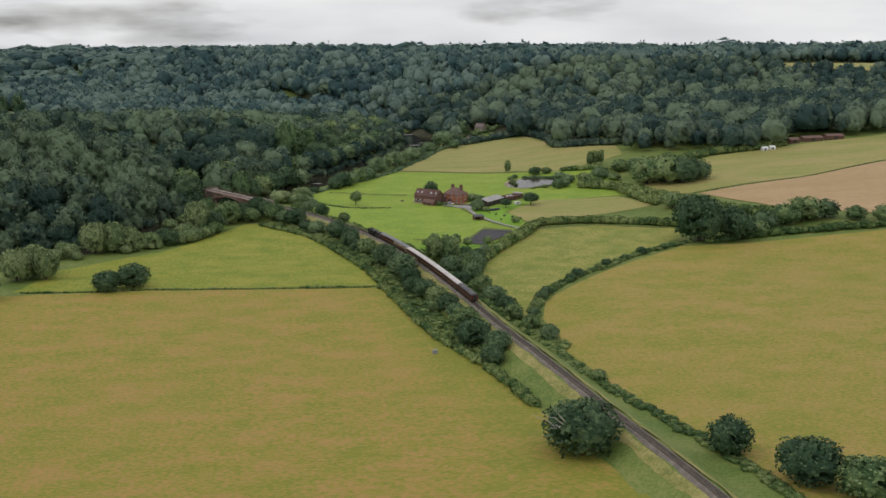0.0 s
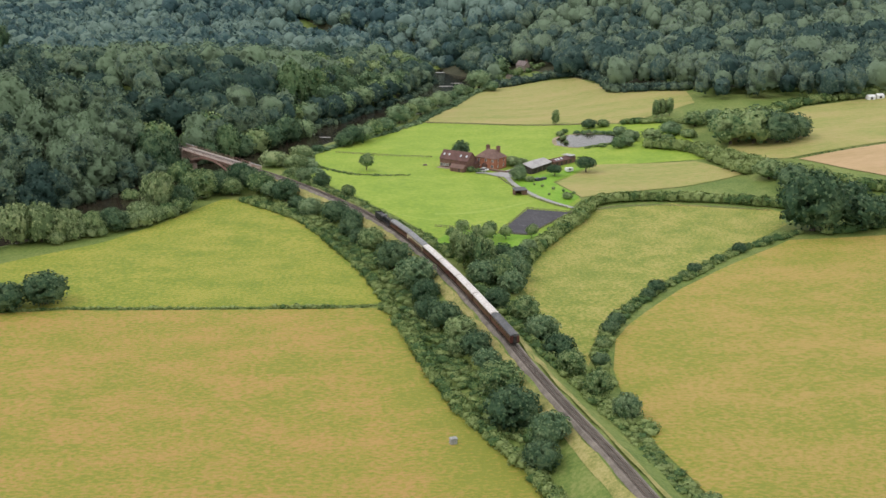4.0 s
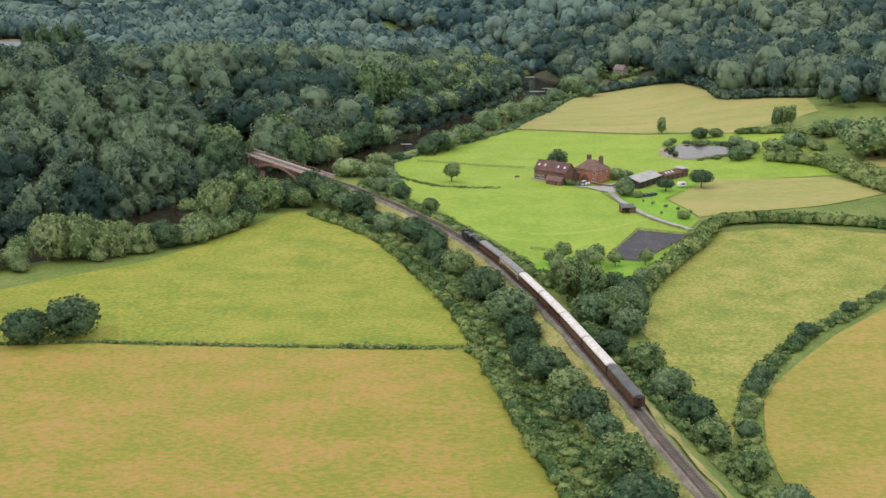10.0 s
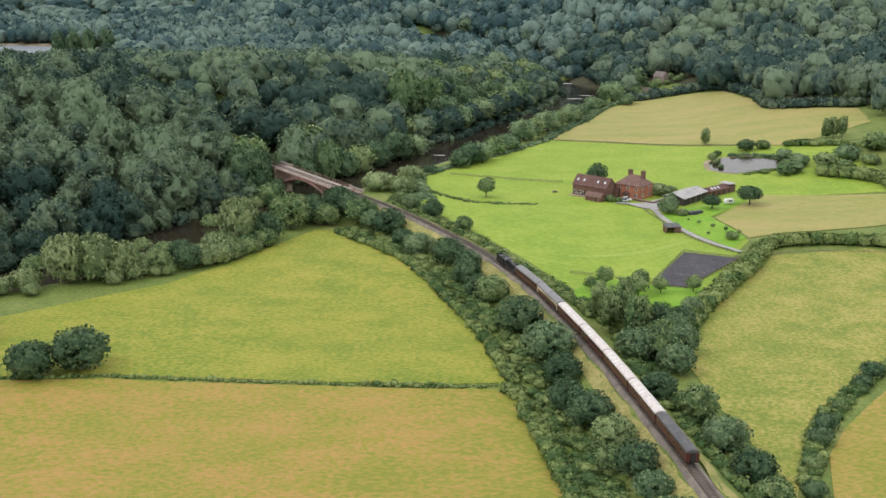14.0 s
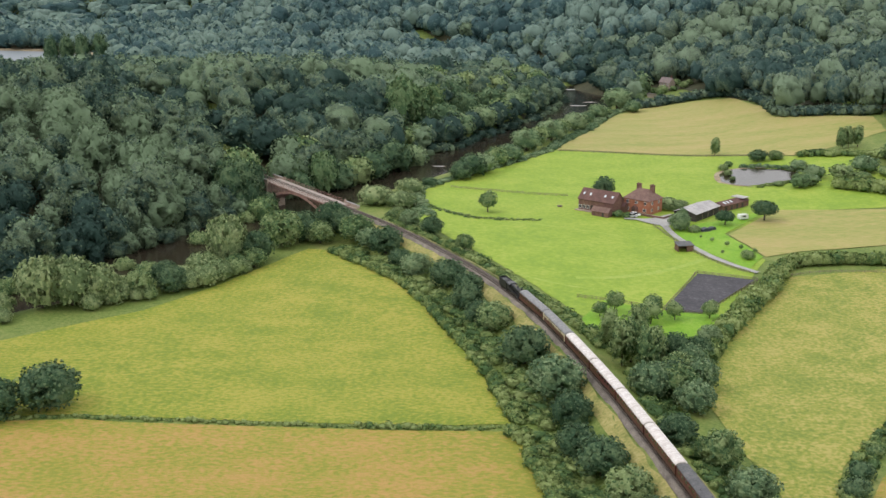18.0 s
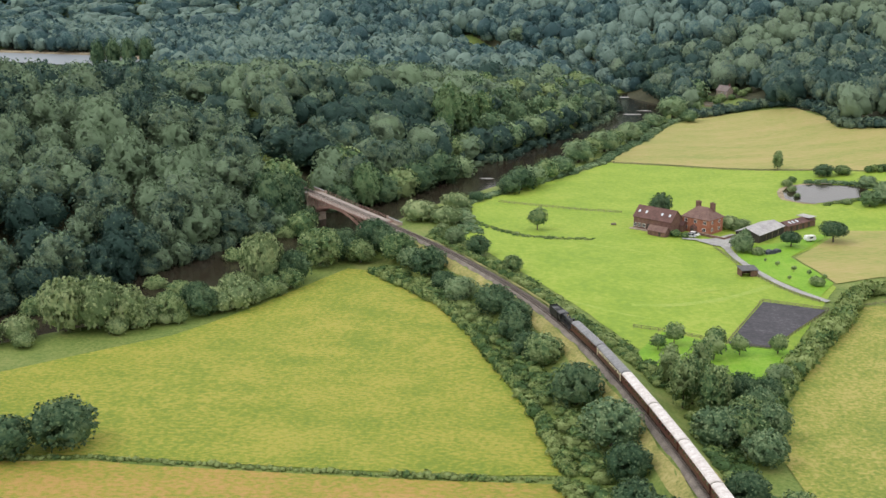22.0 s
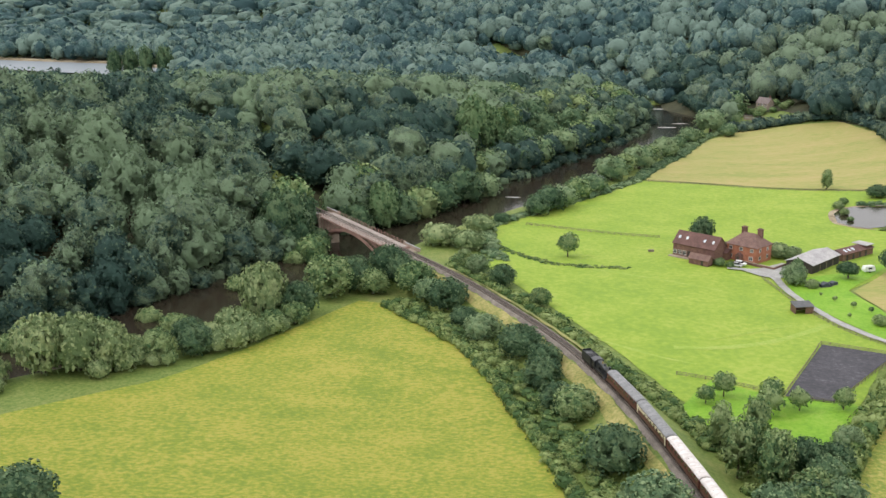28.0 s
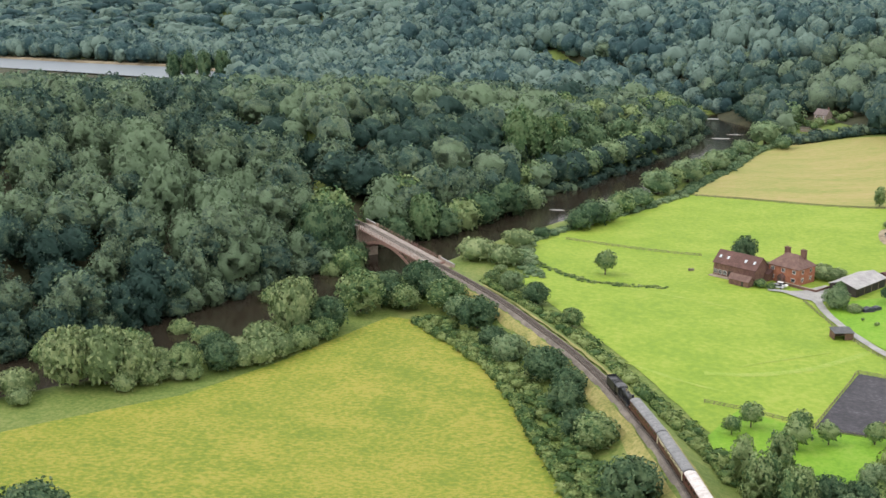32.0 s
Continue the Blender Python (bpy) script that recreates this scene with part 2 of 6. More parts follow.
M["stone"] = material("sandstone", [(0.24, 0.18, 0.14), (0.33, 0.26, 0.21), (0.42, 0.35, 0.29)], grain=4, patch=0.4, bump=0.4)
M["iron_red"] = material("red_brown_ironwork", [(0.21, 0.125, 0.105), (0.27, 0.16, 0.13), (0.33, 0.21, 0.175)], rough=0.6, grain=4, patch=0.3)
M["rail"] = material("rail_steel", [(0.16, 0.11, 0.085), (0.26, 0.2, 0.17)], rough=0.4, grain=3, patch=0.3, metal=0.6)
M["sleeper"] = material("sleeper_timber", [(0.07, 0.058, 0.05), (0.12, 0.10, 0.085)], grain=6, patch=0.8)
M["maroon"] = material("maroon_paint", [(0.07, 0.02, 0.017), (0.092, 0.027, 0.022), (0.115, 0.036, 0.028)], rough=0.35, grain=2, patch=0.25, bump=0.03, spec=0.5)
M["cream"] = material("cream_paint", [(0.62, 0.55, 0.38), (0.72, 0.65, 0.47)], rough=0.4, grain=2, patch=0.3, bump=0.03, spec=0.5)
M["roof_white"] = material("white_roof", [(0.46, 0.40, 0.37), (0.62, 0.57, 0.545), (0.72, 0.69, 0.67)], rough=0.5, grain=2, patch=0.3, bump=0.05, stretch=(1, 3, 1))
M["roof_grey"] = material("grey_roof", [(0.16, 0.16, 0.165), (0.22, 0.22, 0.225), (0.30, 0.29, 0.29)], rough=0.6, grain=2, patch=0.3, bump=0.1, stretch=(1, 3, 1))
M["roof_dark"] = material("dark_grey_roof", [(0.07, 0.07, 0.075), (0.10, 0.10, 0.105), (0.14, 0.135, 0.135)], rough=0.6, grain=2, patch=0.3, bump=0.1)
M["black"] = material("black_enamel", [(0.012, 0.013, 0.015), (0.022, 0.024, 0.028)], rough=0.3, grain=2, patch=0.3, bump=0.02, spec=0.6)
M["coal"] = material("coal", [(0.01, 0.01, 0.011), (0.03, 0.03, 0.032)], rough=0.5, grain=4, patch=1, bump=0.8)
M["grime"] = material("frame_grime", [(0.025, 0.022, 0.02), (0.05, 0.044, 0.04)], rough=0.7, grain=4, patch=0.5)
M["brass"] = material("brass", [(0.6, 0.42, 0.16), (0.7, 0.5, 0.2)], rough=0.3, grain=3, patch=0.5, metal=1.0, bump=0)
M["car_silver"] = material("silver_paint", [(0.5, 0.51, 0.53), (0.58, 0.59, 0.61)], rough=0.25, grain=2, patch=0.4, metal=0.3, bump=0, spec=0.6)
M["tyre"] = material("tyre_rubber", [(0.02, 0.02, 0.02), (0.035, 0.035, 0.035)], grain=5, patch=1)
M["stone_grey"] = material("grey_concrete", [(0.22, 0.22, 0.22), (0.32, 0.32, 0.31), (0.42, 0.42, 0.41)], grain=4, patch=0.6)
M["tarp"] = material("dark_tarpaulin", [(0.03, 0.035, 0.05), (0.06, 0.065, 0.09)], rough=0.45, grain=2, patch=0.4)

water = bpy.data.materials.new("river_water")
water.use_nodes = True
wn = water.node_tree
wb = wn.nodes["Principled BSDF"]
wb.inputs["Base Color"].default_value, wb.inputs["Roughness"].default_value, wb.inputs["IOR"].default_value = (0.03, 0.023, 0.016, 1), 0.1, 1.33
n1, n2 = wn.nodes.new("ShaderNodeTexNoise"), wn.nodes.new("ShaderNodeBump")
n1.inputs["Scale"].default_value, n1.inputs["Detail"].default_value = 1.1, 4
co = wn.nodes.new("ShaderNodeTexCoord")
wn.links.new(co.outputs["Object"], n1.inputs["Vector"])
wn.links.new(n1.outputs["Fac"], n2.inputs["Height"])
n2.inputs["Strength"].default_value, n2.inputs["Distance"].default_value = 0.25, 0.12
wn.links.new(n2.outputs["Normal"], wb.inputs["Normal"])
M["water"] = water
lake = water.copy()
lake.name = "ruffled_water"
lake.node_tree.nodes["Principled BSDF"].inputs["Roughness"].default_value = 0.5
# Sky reflection painted in as a pale base; high roughness blurs the real one.
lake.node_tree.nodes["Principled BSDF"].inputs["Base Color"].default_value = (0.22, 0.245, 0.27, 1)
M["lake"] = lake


# ---- building helpers ----
def link_mesh(name, verts, faces, mat, parent=None, label="", smooth_shade=False):
    me = bpy.data.meshes.new(name)
    me.from_pydata([tuple(v) for v in verts], [], faces)
    me.materials.append(mat)
    if smooth_shade:
        me.shade_smooth()
    ob = new(name, me)
    if parent is not None:
        ob.parent = parent
    if label:
        ob["label"] = label
    return ob


def part(name, bm, mat, parent=None, label="", smooth_shade=False):
    me = bpy.data.meshes.new(name)
    bm.normal_update()
    bm.to_mesh(me)
    bm.free()
    me.materials.append(mat)
    if smooth_shade:
        me.shade_smooth()
    ob = new(name, me)
    if parent is not None:
        ob.parent = parent
    if label:
        ob["label"] = label
    return ob


def thing(name, m, label, category, group="", kind=""):
    ob = new(name)
    ob.empty_display_size = 0.5
    ob.matrix_basis = m
    return tagged(ob, label, category, group, kind)


def box(bm, size, at=(0, 0, 0), bevel=0.0, turn=None):
    """A box of that size, standing on at (centre of its base)."""
    made = bmesh.ops.create_cube(bm, size=1.0)["verts"]
    for v in made:
        v.co = Vector((v.co.x * size[0], v.co.y * size[1], (v.co.z + 0.5) * size[2]))
    if bevel:
        edges = list({e for v in made for e in v.link_edges})
        made = list({v for f in bmesh.ops.bevel(bm, geom=edges, offset=bevel, segments=1, affect="EDGES")["faces"] for v in f.verts} | {v for v in made if v.is_valid})
    m = Matrix.Translation(at) @ (turn or Matrix())
    for v in made:
        v.co = m @ v.co
    return made


def tube(bm, a, b, r1, r2=None, sides=8):
    a, b = Vector(a), Vector(b)
    d = b - a
    made = bmesh.ops.create_cone(bm, cap_ends=True, segments=sides, radius1=r1, radius2=r1 if r2 is None else r2, depth=d.length)["verts"]
    m = Matrix.Translation((a + b) / 2) @ d.to_track_quat("Z", "Y").to_matrix().to_4x4()
    for v in made:
        v.co = m @ v.co
    return made


def boxpart(name, size, at, mat, parent, label="", bevel=0.0, turn=None):
    bm = bmesh.new()
    box(bm, size, at, bevel, turn)
    return part(name, bm, mat, parent, label)


def curve_line(points, step):
    """A smooth line through points, resampled at even steps: places, unit tangents."""
    p = [Vector((*q, 0)) for q in points]
    out = []
    for k in range(1, len(p) - 2):
        a, b, c, d = p[k - 1 : k + 3]
        n = max(2, int((c - b).length / 0.5))
        for i in range(n):
            t = i / n
            out.append(0.5 * ((2 * b) + (c - a) * t + (2 * a - 5 * b + 4 * c - d) * t * t + (3 * b - a - 3 * c + d) * t**3))
    out.append(p[-2])
    run = np.concatenate([[0], np.cumsum([(b - a).length for a, b in zip(out, out[1:])])])
    xs, ys = np.array([q.x for q in out]), np.array([q.y for q in out])
    s = np.arange(0, run[-1], step)
    x, y = np.interp(s, run, xs), np.interp(s, run, ys)
    tx, ty = np.gradient(x), np.gradient(y)
    n = np.hypot(tx, ty)
    return np.stack([x, y], 1), np.stack([tx / n, ty / n], 1)


def inside(x, y, poly):
    x, y = np.asarray(x, float), np.asarray(y, float)
    hit = np.zeros(x.shape, bool)
    for (ax, ay), (bx, by) in zip(poly, poly[1:] + poly[:1]):
        cross = (ay > y) != (by > y)
        with np.errstate(divide="ignore", invalid="ignore"):
            hit ^= cross & (x < (bx - ax) * (y - ay) / (by - ay + 1e-12) + ax)
    return hit


# ---- terrain ----
RIVER = [(-420, 330), (-300, 355), (-225, 385), (-180, 412), (-138, 446), (-114, 484), (-90, 528), (-66, 572), (-48, 612), (-22, 652),
         (6, 697), (36, 750), (66, 807), (98, 885), (112, 950), (102, 1030), (60, 1120), (-40, 1240)]
TRACK = [(112, -260), (98, -120), (90, 0), (80, 80), (70.5, 140), (63, 190), (58, 219), (53.6, 248), (51.1, 267.8), (48.2, 287.6), (45.1, 307.5),
         (41.8, 327.4), (38, 347.2), (33.6, 368), (28.6, 389), (22.6, 408.5), (15.7, 428), (7.6, 446.5), (-1.8, 464.7),
         (-12, 483.5), (-25, 504.5), (-42, 529.4), (-78, 583.2), (-100, 615), (-126, 650), (-160, 690)]
BRIDGE = (21, 22)


def smooth(a):
    a = np.clip(a, 0.0, 1.0)
    return a * a * (3 - 2 * a)


def to_line(x, y, line, skip=()):
    """Distance to a polyline, the side (positive on its left) and the length along it, for arrays of points."""
    best = np.full(np.shape(x), 1e9)
    side, along, run = np.zeros(np.shape(x)), np.zeros(np.shape(x)), 0.0
    for n, ((ax, ay), (bx, by)) in enumerate(zip(line, line[1:])):
        dx, dy = bx - ax, by - ay
        length = math.hypot(dx, dy)
        if n not in skip:
            k = np.clip(((x - ax) * dx + (y - ay) * dy) / length**2, 0, 1)
            d = np.hypot(x - ax - k * dx, y - ay - k * dy)
            near = d < best
            best = np.where(near, d, best)
            side = np.where(near, np.sign(dx * (y - ay) - dy * (x - ax)), side)
            along = np.where(near, run + k * length, along)
        run += length
    return best, side, along


def rail_height(y):
    return 6.0 + 1.4 * smooth((y - 430) / 110)


def rolling(x, y):
    """The lie of the land without river and railway."""
    d, side, _ = to_line(x, y, RIVER)
    left = side > 0
    wood = np.where(left, 30 * smooth((d - 16) / 120) * (1 - 0.88 * smooth((y - 640) / 380)), 0.0)
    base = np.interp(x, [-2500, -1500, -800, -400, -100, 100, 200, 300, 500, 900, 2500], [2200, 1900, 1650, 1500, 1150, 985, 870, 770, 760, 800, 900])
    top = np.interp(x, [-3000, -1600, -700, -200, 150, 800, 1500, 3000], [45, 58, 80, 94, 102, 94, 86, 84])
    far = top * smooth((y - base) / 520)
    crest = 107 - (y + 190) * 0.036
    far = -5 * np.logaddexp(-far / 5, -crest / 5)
    right = 0.1 * np.maximum(0, (x - 190) * 0.6 + (y - 430) * 0.5) * smooth((x - 120) / 160)
    right = 45 * (1 - np.exp(-right / 45))
    wave = 0.5 * np.sin(x * 0.021 + 1.3) * np.sin(y * 0.017) + 0.25 * np.sin(x * 0.06) * np.sin(y * 0.05 + 2)
    lumps = (np.sin(x * 0.0031 + 1) * np.sin(y * 0.0043) + 0.6 * np.sin(x * 0.0083) * np.sin(y * 0.0071 + 2)) * 16 * smooth((np.hypot(x, y) - 800) / 700)
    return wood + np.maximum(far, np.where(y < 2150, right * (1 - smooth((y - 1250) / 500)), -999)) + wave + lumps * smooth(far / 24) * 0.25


def ground(x, y):
    """Height of the ground sheet."""
    x, y = np.asarray(x, float), np.asarray(y, float)
    z = rolling(x, y)
    d, _, _ = to_line(x, y, TRACK, (BRIDGE[0],))
    top = rail_height(y) - 0.75
    bank = np.maximum(0, d - 3.4) / 1.7
    z = np.maximum(np.minimum(z, top + bank * 1.4), top - bank)
    d, _, _ = to_line(x, y, RIVER)
    return z - smooth((30 - d) / 13) * (z + 7.0)


# ---- ground sheet ----
def grid_axis(lo, hi, step, far):
    inner = np.arange(lo, hi + step / 2, step)
    up, down, g = [hi], [lo], step
    while up[-1] < far:
        g *= 1.22
        up.append(up[-1] + g)
    g = step
    while down[-1] > -far:
        g *= 1.22
        down.append(down[-1] - g)
    return np.concatenate([down[:0:-1], inner, up[1:]])


def sheet(name, xs, ys, height, mat):
    gx, gy = np.meshgrid(xs, ys)
    z = height(gx, gy)
    n, m = len(xs), len(ys)
    v = np.stack([gx.ravel(), gy.ravel(), z.ravel()], 1)
    i = (np.arange(m - 1)[:, None] * n + np.arange(n - 1)[None]).ravel()
    return quads_mesh(name, v, np.stack([i, i + 1, i + n + 1, i + n], 1), mat)


def quads_mesh(name, verts, faces, mat, tint=None, parent=None, normals=None):
    me = bpy.data.meshes.new(name)
    me.vertices.add(len(verts))
    me.vertices.foreach_set("co", np.ascontiguousarray(verts, np.float32).ravel())
    me.loops.add(faces.size)
    me.loops.foreach_set("vertex_index", np.ascontiguousarray(faces, np.int32).ravel())
    me.polygons.add(len(faces))
    me.polygons.foreach_set("loop_start", np.arange(len(faces), dtype=np.int32) * faces.shape[1])
    me.update(calc_edges=True)
    if tint is not None:
        me.attributes.new("tint", "FLOAT", "POINT").data.foreach_set("value", np.ascontiguousarray(tint, np.float32))
    if normals is not None:
        me.shade_smooth()
        me.normals_split_custom_set_from_vertices(normals)
    me.materials.append(mat)
    ob = new(name, me)
    if parent is not None:
        ob.parent = parent
    return ob


land = sheet("ground", grid_axis(-260, 360, 4.0, 9000), grid_axis(90, 760, 4.0, 9000), ground, M["ground"])
land.data.shade_smooth()
tagged(land, "rough grassy valley ground rising to wooded hills", "ground", kind="structure")

FIELD_A = [(-150, 331), (-139, 376), (-120, 392), (-94, 413), (-78, 437), (-63, 463), (-51, 486), (-42, 484), (-30, 466), (-16, 444), (-5, 415), (6, 378),
           (13, 347), (17, 325), (-12, 324), (-53, 327), (-88, 330), (-118, 328)]
FIELD_B = [(-160, 324), (-118, 325), (-88, 327), (-53, 324), (-12, 321), (18, 321), (22, 299), (25, 277), (28, 256), (33, 230), (41, 206), (48, 178), (55, 140),
           (68, 80), (79, 0), (86, -120), (-260, -120), (-240, 150), (-190, 270)]
TRIANGLE = [(69, 303), (66, 335), (70, 352), (86, 392), (116, 448), (158, 459), (203, 436), (196, 414), (156, 374), (130, 346), (104, 321), (88, 300), (79, 278), (74, 262)]
RIGHT_FIELD = [(80, 258), (86.5, 281), (95, 295), (107, 311), (123, 330), (156, 362), (187, 390), (280, 393), (367, 396), (560, 402), (540, 30), (124, -40), (112, 60), (103, 105), (93, 138), (83, 172), (78, 206), (77, 230)]
MEADOW = [(-9, 570), (-8, 597), (8, 621), (31, 650), (45, 670), (62, 697), (146, 674), (182, 656), (214, 640), (206, 543), (146, 547), (112, 508), (118, 470), (108, 450), (90, 412),
          (74, 384), (58, 366), (43, 404), (32, 436), (11, 484), (-11, 532)]
FAR_GOLD = [(63, 699), (72, 724), (97, 779), (115, 830), (134, 858), (174, 866), (199, 850), (206, 805), (204, 765), (250, 728), (244, 690), (189, 655), (146, 676)]
SMALL_GOLD = [(113.5, 507), (143.5, 549), (197, 540), (210, 505), (175, 492), (135, 482), (119, 474)]
GOLD_STRIP = [(219, 556), (230, 580), (265, 617), (300, 648), (360, 668), (410, 684), (500, 712), (640, 745), (610, 662), (440, 601), (330, 549), (243, 526), (226, 530)]
TAN_FIELD = [(246, 522), (330, 546), (440, 598), (610, 659), (640, 520), (440, 425), (396, 424), (320, 432), (280, 458), (262, 490)]
UPPER_FIELD = [(495, 1075), (512, 1180), (560, 1222), (760, 1210), (830, 1105), (680, 1045), (560, 1050)]
ORCHARD = [(40, 398), (62, 371), (79, 383), (88, 401), (84, 408), (68, 410), (52, 420)]
GARDEN = [(90, 505), (96, 520), (118, 531), (135, 545), (143, 552), (112, 508), (118, 474), (108, 456)]
ARENA = [(69.5, 410), (89, 451), (107, 444), (81, 407)]
FIELDS = [FIELD_A, FIELD_B, TRIANGLE, RIGHT_FIELD, MEADOW, FAR_GOLD, SMALL_GOLD, GOLD_STRIP, TAN_FIELD, UPPER_FIELD, ORCHARD]


def patch(name, poly, mat, lift, label, step=7.0, wobble=1.2):
    """A field, laid on the ground sheet: fine triangles inside a slightly uneven edge."""
    rim = []
    for (ax, ay), (bx, by) in zip(poly, poly[1:] + poly[:1]):
        n = max(1, int(math.hypot(bx - ax, by - ay) / step))
        for i in range(n):
            x, y = ax + (bx - ax) * i / n, ay + (by - ay) * i / n
            w = wobble * noise.noise((x * 0.11, y * 0.11, 3.0))
            rim.append((x + w, y + w * 0.6))
    px, py = np.array(rim).T
    gx, gy = np.meshgrid(np.arange(px.min(), px.max(), step), np.arange(py.min(), py.max(), step))
    gx, gy = gx.ravel(), gy.ravel()
    gap, _, _ = to_line(gx, gy, rim + rim[:1])
    keep = inside(gx, gy, rim) & (gap > step * 0.4)
    pts = [Vector(p) for p in rim] + [Vector((x, y)) for x, y in zip(gx[keep], gy[keep])]
    edges = [(i, (i + 1) % len(rim)) for i in range(len(rim))]
    vs, _, fs, *_ = delaunay_2d_cdt(pts, edges, [], 1, 0.01)
    x, y = np.array([v.x for v in vs]), np.array([v.y for v in vs])
    z = ground(x, y) + lift
    ob = link_mesh(name, np.stack([x, y, z], 1), fs, mat, smooth_shade=True)
    return tagged(ob, label, "field", kind="structure")


patch("field_1", FIELD_A, M["field_green"], 0.16, "yellow-green grazed pasture between hedge and river")
patch("field_2", FIELD_B, M["field_brown"], 0.16, "dry meadow of yellow-green and reddish-brown grass", 10)
patch("field_3", TRIANGLE, M["field_tri"], 0.16, "rough pale green pasture inside hedges", wobble=3.0)
patch("field_4", RIGHT_FIELD, M["field_right"], 0.16, "wide dry golden-green hay meadow", 12)
patch("field_5", MEADOW, M["meadow"], 0.16, "bright green mown meadow round the farmhouse")
patch("field_6", FAR_GOLD, M["field_gold"], 0.22, "pale gold hay field below the wood")
patch("field_7", SMALL_GOLD, M["field_gold"], 0.26, "pale gold hay field beside the farm")
patch("field_8", GOLD_STRIP, M["field_gold"], 0.3, "pale gold sloping hay field")
patch("field_9", TAN_FIELD, M["field_tan"], 0.34, "light brown ripe crop field on the slope", 9)
patch("field_10", UPPER_FIELD, M["field_gold"], 0.6, "pale gold field high on the hill", 14)
patch("lawn_1", ORCHARD, M["lawn"], 0.3, "lush green grass among orchard trees", 5)
patch("lawn_2", GARDEN, M["lawn"], 0.34, "lush green garden grass beside the drive", 5)
arena_floor = patch("arena_floor", ARENA, M["arena"], 0.42, "dark rubber riding arena surface", 6, 0.0)


def ribbon(name, line, offsets, lifts, mat, label, step=2.0, kind="structure", category="", height=ground, noisy=0.0):
    """A strip along a line; offsets and lifts give its cross-section."""
    p, t = curve_line([line[0], *line, line[-1]], step)
    verts, faces = [], []
    for k, ((x, y), (tx, ty)) in enumerate(zip(p, t)):
        for j, (o, l) in enumerate(zip(offsets, lifts)):
            w = noisy * noise.noise((k * step * 0.13, j * 7.7, 1.5)) if j in (0, len(offsets) - 1) else 0
            qx, qy = x - ty * (o + w), y + tx * (o + w)
            verts.append((qx, qy, float(height(qx, qy)) + l))
    n = len(offsets)
    for k in range(len(p) - 1):
        for j in range(n - 1):
            a = k * n + j
            faces.append((a + 1, a, a + n, a + n + 1))
    ob = link_mesh(name, verts, faces, mat)
    return tagged(ob, label, category or name.rstrip("_0123456789"), kind=kind)


# ---- water ----
rp, rt = curve_line([RIVER[0], *RIVER, RIVER[-1]], 6.0)
rv, rf = [], []
for (x, y), (tx, ty) in zip(rp, rt):
    rv += [(x + ty * 27, y - tx * 27, -4.9), (x - ty * 27, y + tx * 27, -4.9)]
for k in range(len(rp) - 1):
    rf.append((2 * k + 1, 2 * k, 2 * k + 2, 2 * k + 3))
tagged(link_mesh("water_1", rv, rf, M["water"]), "slow dark brown river between wooded banks", "river", kind="structure")

POND = [(134, 606), (135, 614), (137, 622), (141, 629), (147, 634), (155, 635), (163, 632), (170, 628), (175, 620), (174, 611), (168, 605), (160, 602), (151, 598), (144, 596), (138, 600)]
patch("bank_1", [(132, 604), (132.5, 616), (136, 627), (142, 634), (150, 637), (156, 636), (146, 628), (139, 616), (138, 604), (144, 597), (147, 594), (139, 596)], M["mud"], 0.3, "bare pale mud at the pond's edge", 4)
pond = patch("water_2", POND, M["water"], 0.38, "small grey pond with muddy edge", 6, 1.6)
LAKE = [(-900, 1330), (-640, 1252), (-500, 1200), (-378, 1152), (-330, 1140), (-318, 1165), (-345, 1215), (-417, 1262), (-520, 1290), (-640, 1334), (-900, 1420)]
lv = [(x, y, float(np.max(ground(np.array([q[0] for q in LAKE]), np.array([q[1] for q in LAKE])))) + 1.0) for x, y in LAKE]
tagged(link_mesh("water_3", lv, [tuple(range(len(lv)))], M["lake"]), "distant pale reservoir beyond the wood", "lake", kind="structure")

shore = [(x, y + 14, lv[0][2] + 1.2) for x, y in LAKE[6:]] + [(x, y - 2, lv[0][2] + 0.1) for x, y in LAKE[6:]]
n = len(LAKE[6:])
tagged(link_mesh("shore", shore, [(k, k + 1, n + k + 1, n + k) for k in range(n - 1)], M["mud"]), "pale stony shore of the reservoir", "shore", kind="structure")

# ---- drive, verges ----
ribbon("drive", [(76, 533), (84, 530), (90, 523), (91, 510), (94, 492), (99, 474), (105, 461), (111, 452)], (-1.35, 0, 1.35), (0.5, 0.54, 0.5), M["drive"], "pale gravel farm drive", category="drive", noisy=0.3)
patch("yard", [(80, 531), (88, 533), (97, 541), (103, 537), (97, 527), (92, 520), (86, 523)], M["drive"], 0.52, "pale gravel yard before the farmhouse", 4, 0.5)
for n, (a, b) in enumerate(((3.2, 6.4), (-5.6, -3.2))):
    ribbon(f"verge_{n + 1}", TRACK[1:21], (a, (a + b) / 2, b), (0.12, 0.2, 0.1), M["verge"], "dry straw-coloured grass verge beside the railway", 3.0, category="verge", noisy=1.0)


# ---- railway ----
LINE, WAY = curve_line([TRACK[0], *TRACK, TRACK[-1]], 0.65)
RAIL_Z = rail_height(LINE[:, 1])
RUN = np.arange(len(LINE)) * 0.65
S_COACH = float(RUN[np.argmin(np.hypot(LINE[:, 0] - 24.8, LINE[:, 1] - 402))])


def on_line(s):
    """Place and heading (radians, 0 along +y) on the railway at that length along it."""
    x, y = np.interp(s, RUN, LINE[:, 0]), np.interp(s, RUN, LINE[:, 1])
    tx, ty = np.interp(s, RUN, WAY[:, 0]), np.interp(s, RUN, WAY[:, 1])
    return Vector((float(x), float(y), float(np.interp(s, RUN, RAIL_Z)))), math.atan2(-tx, ty)


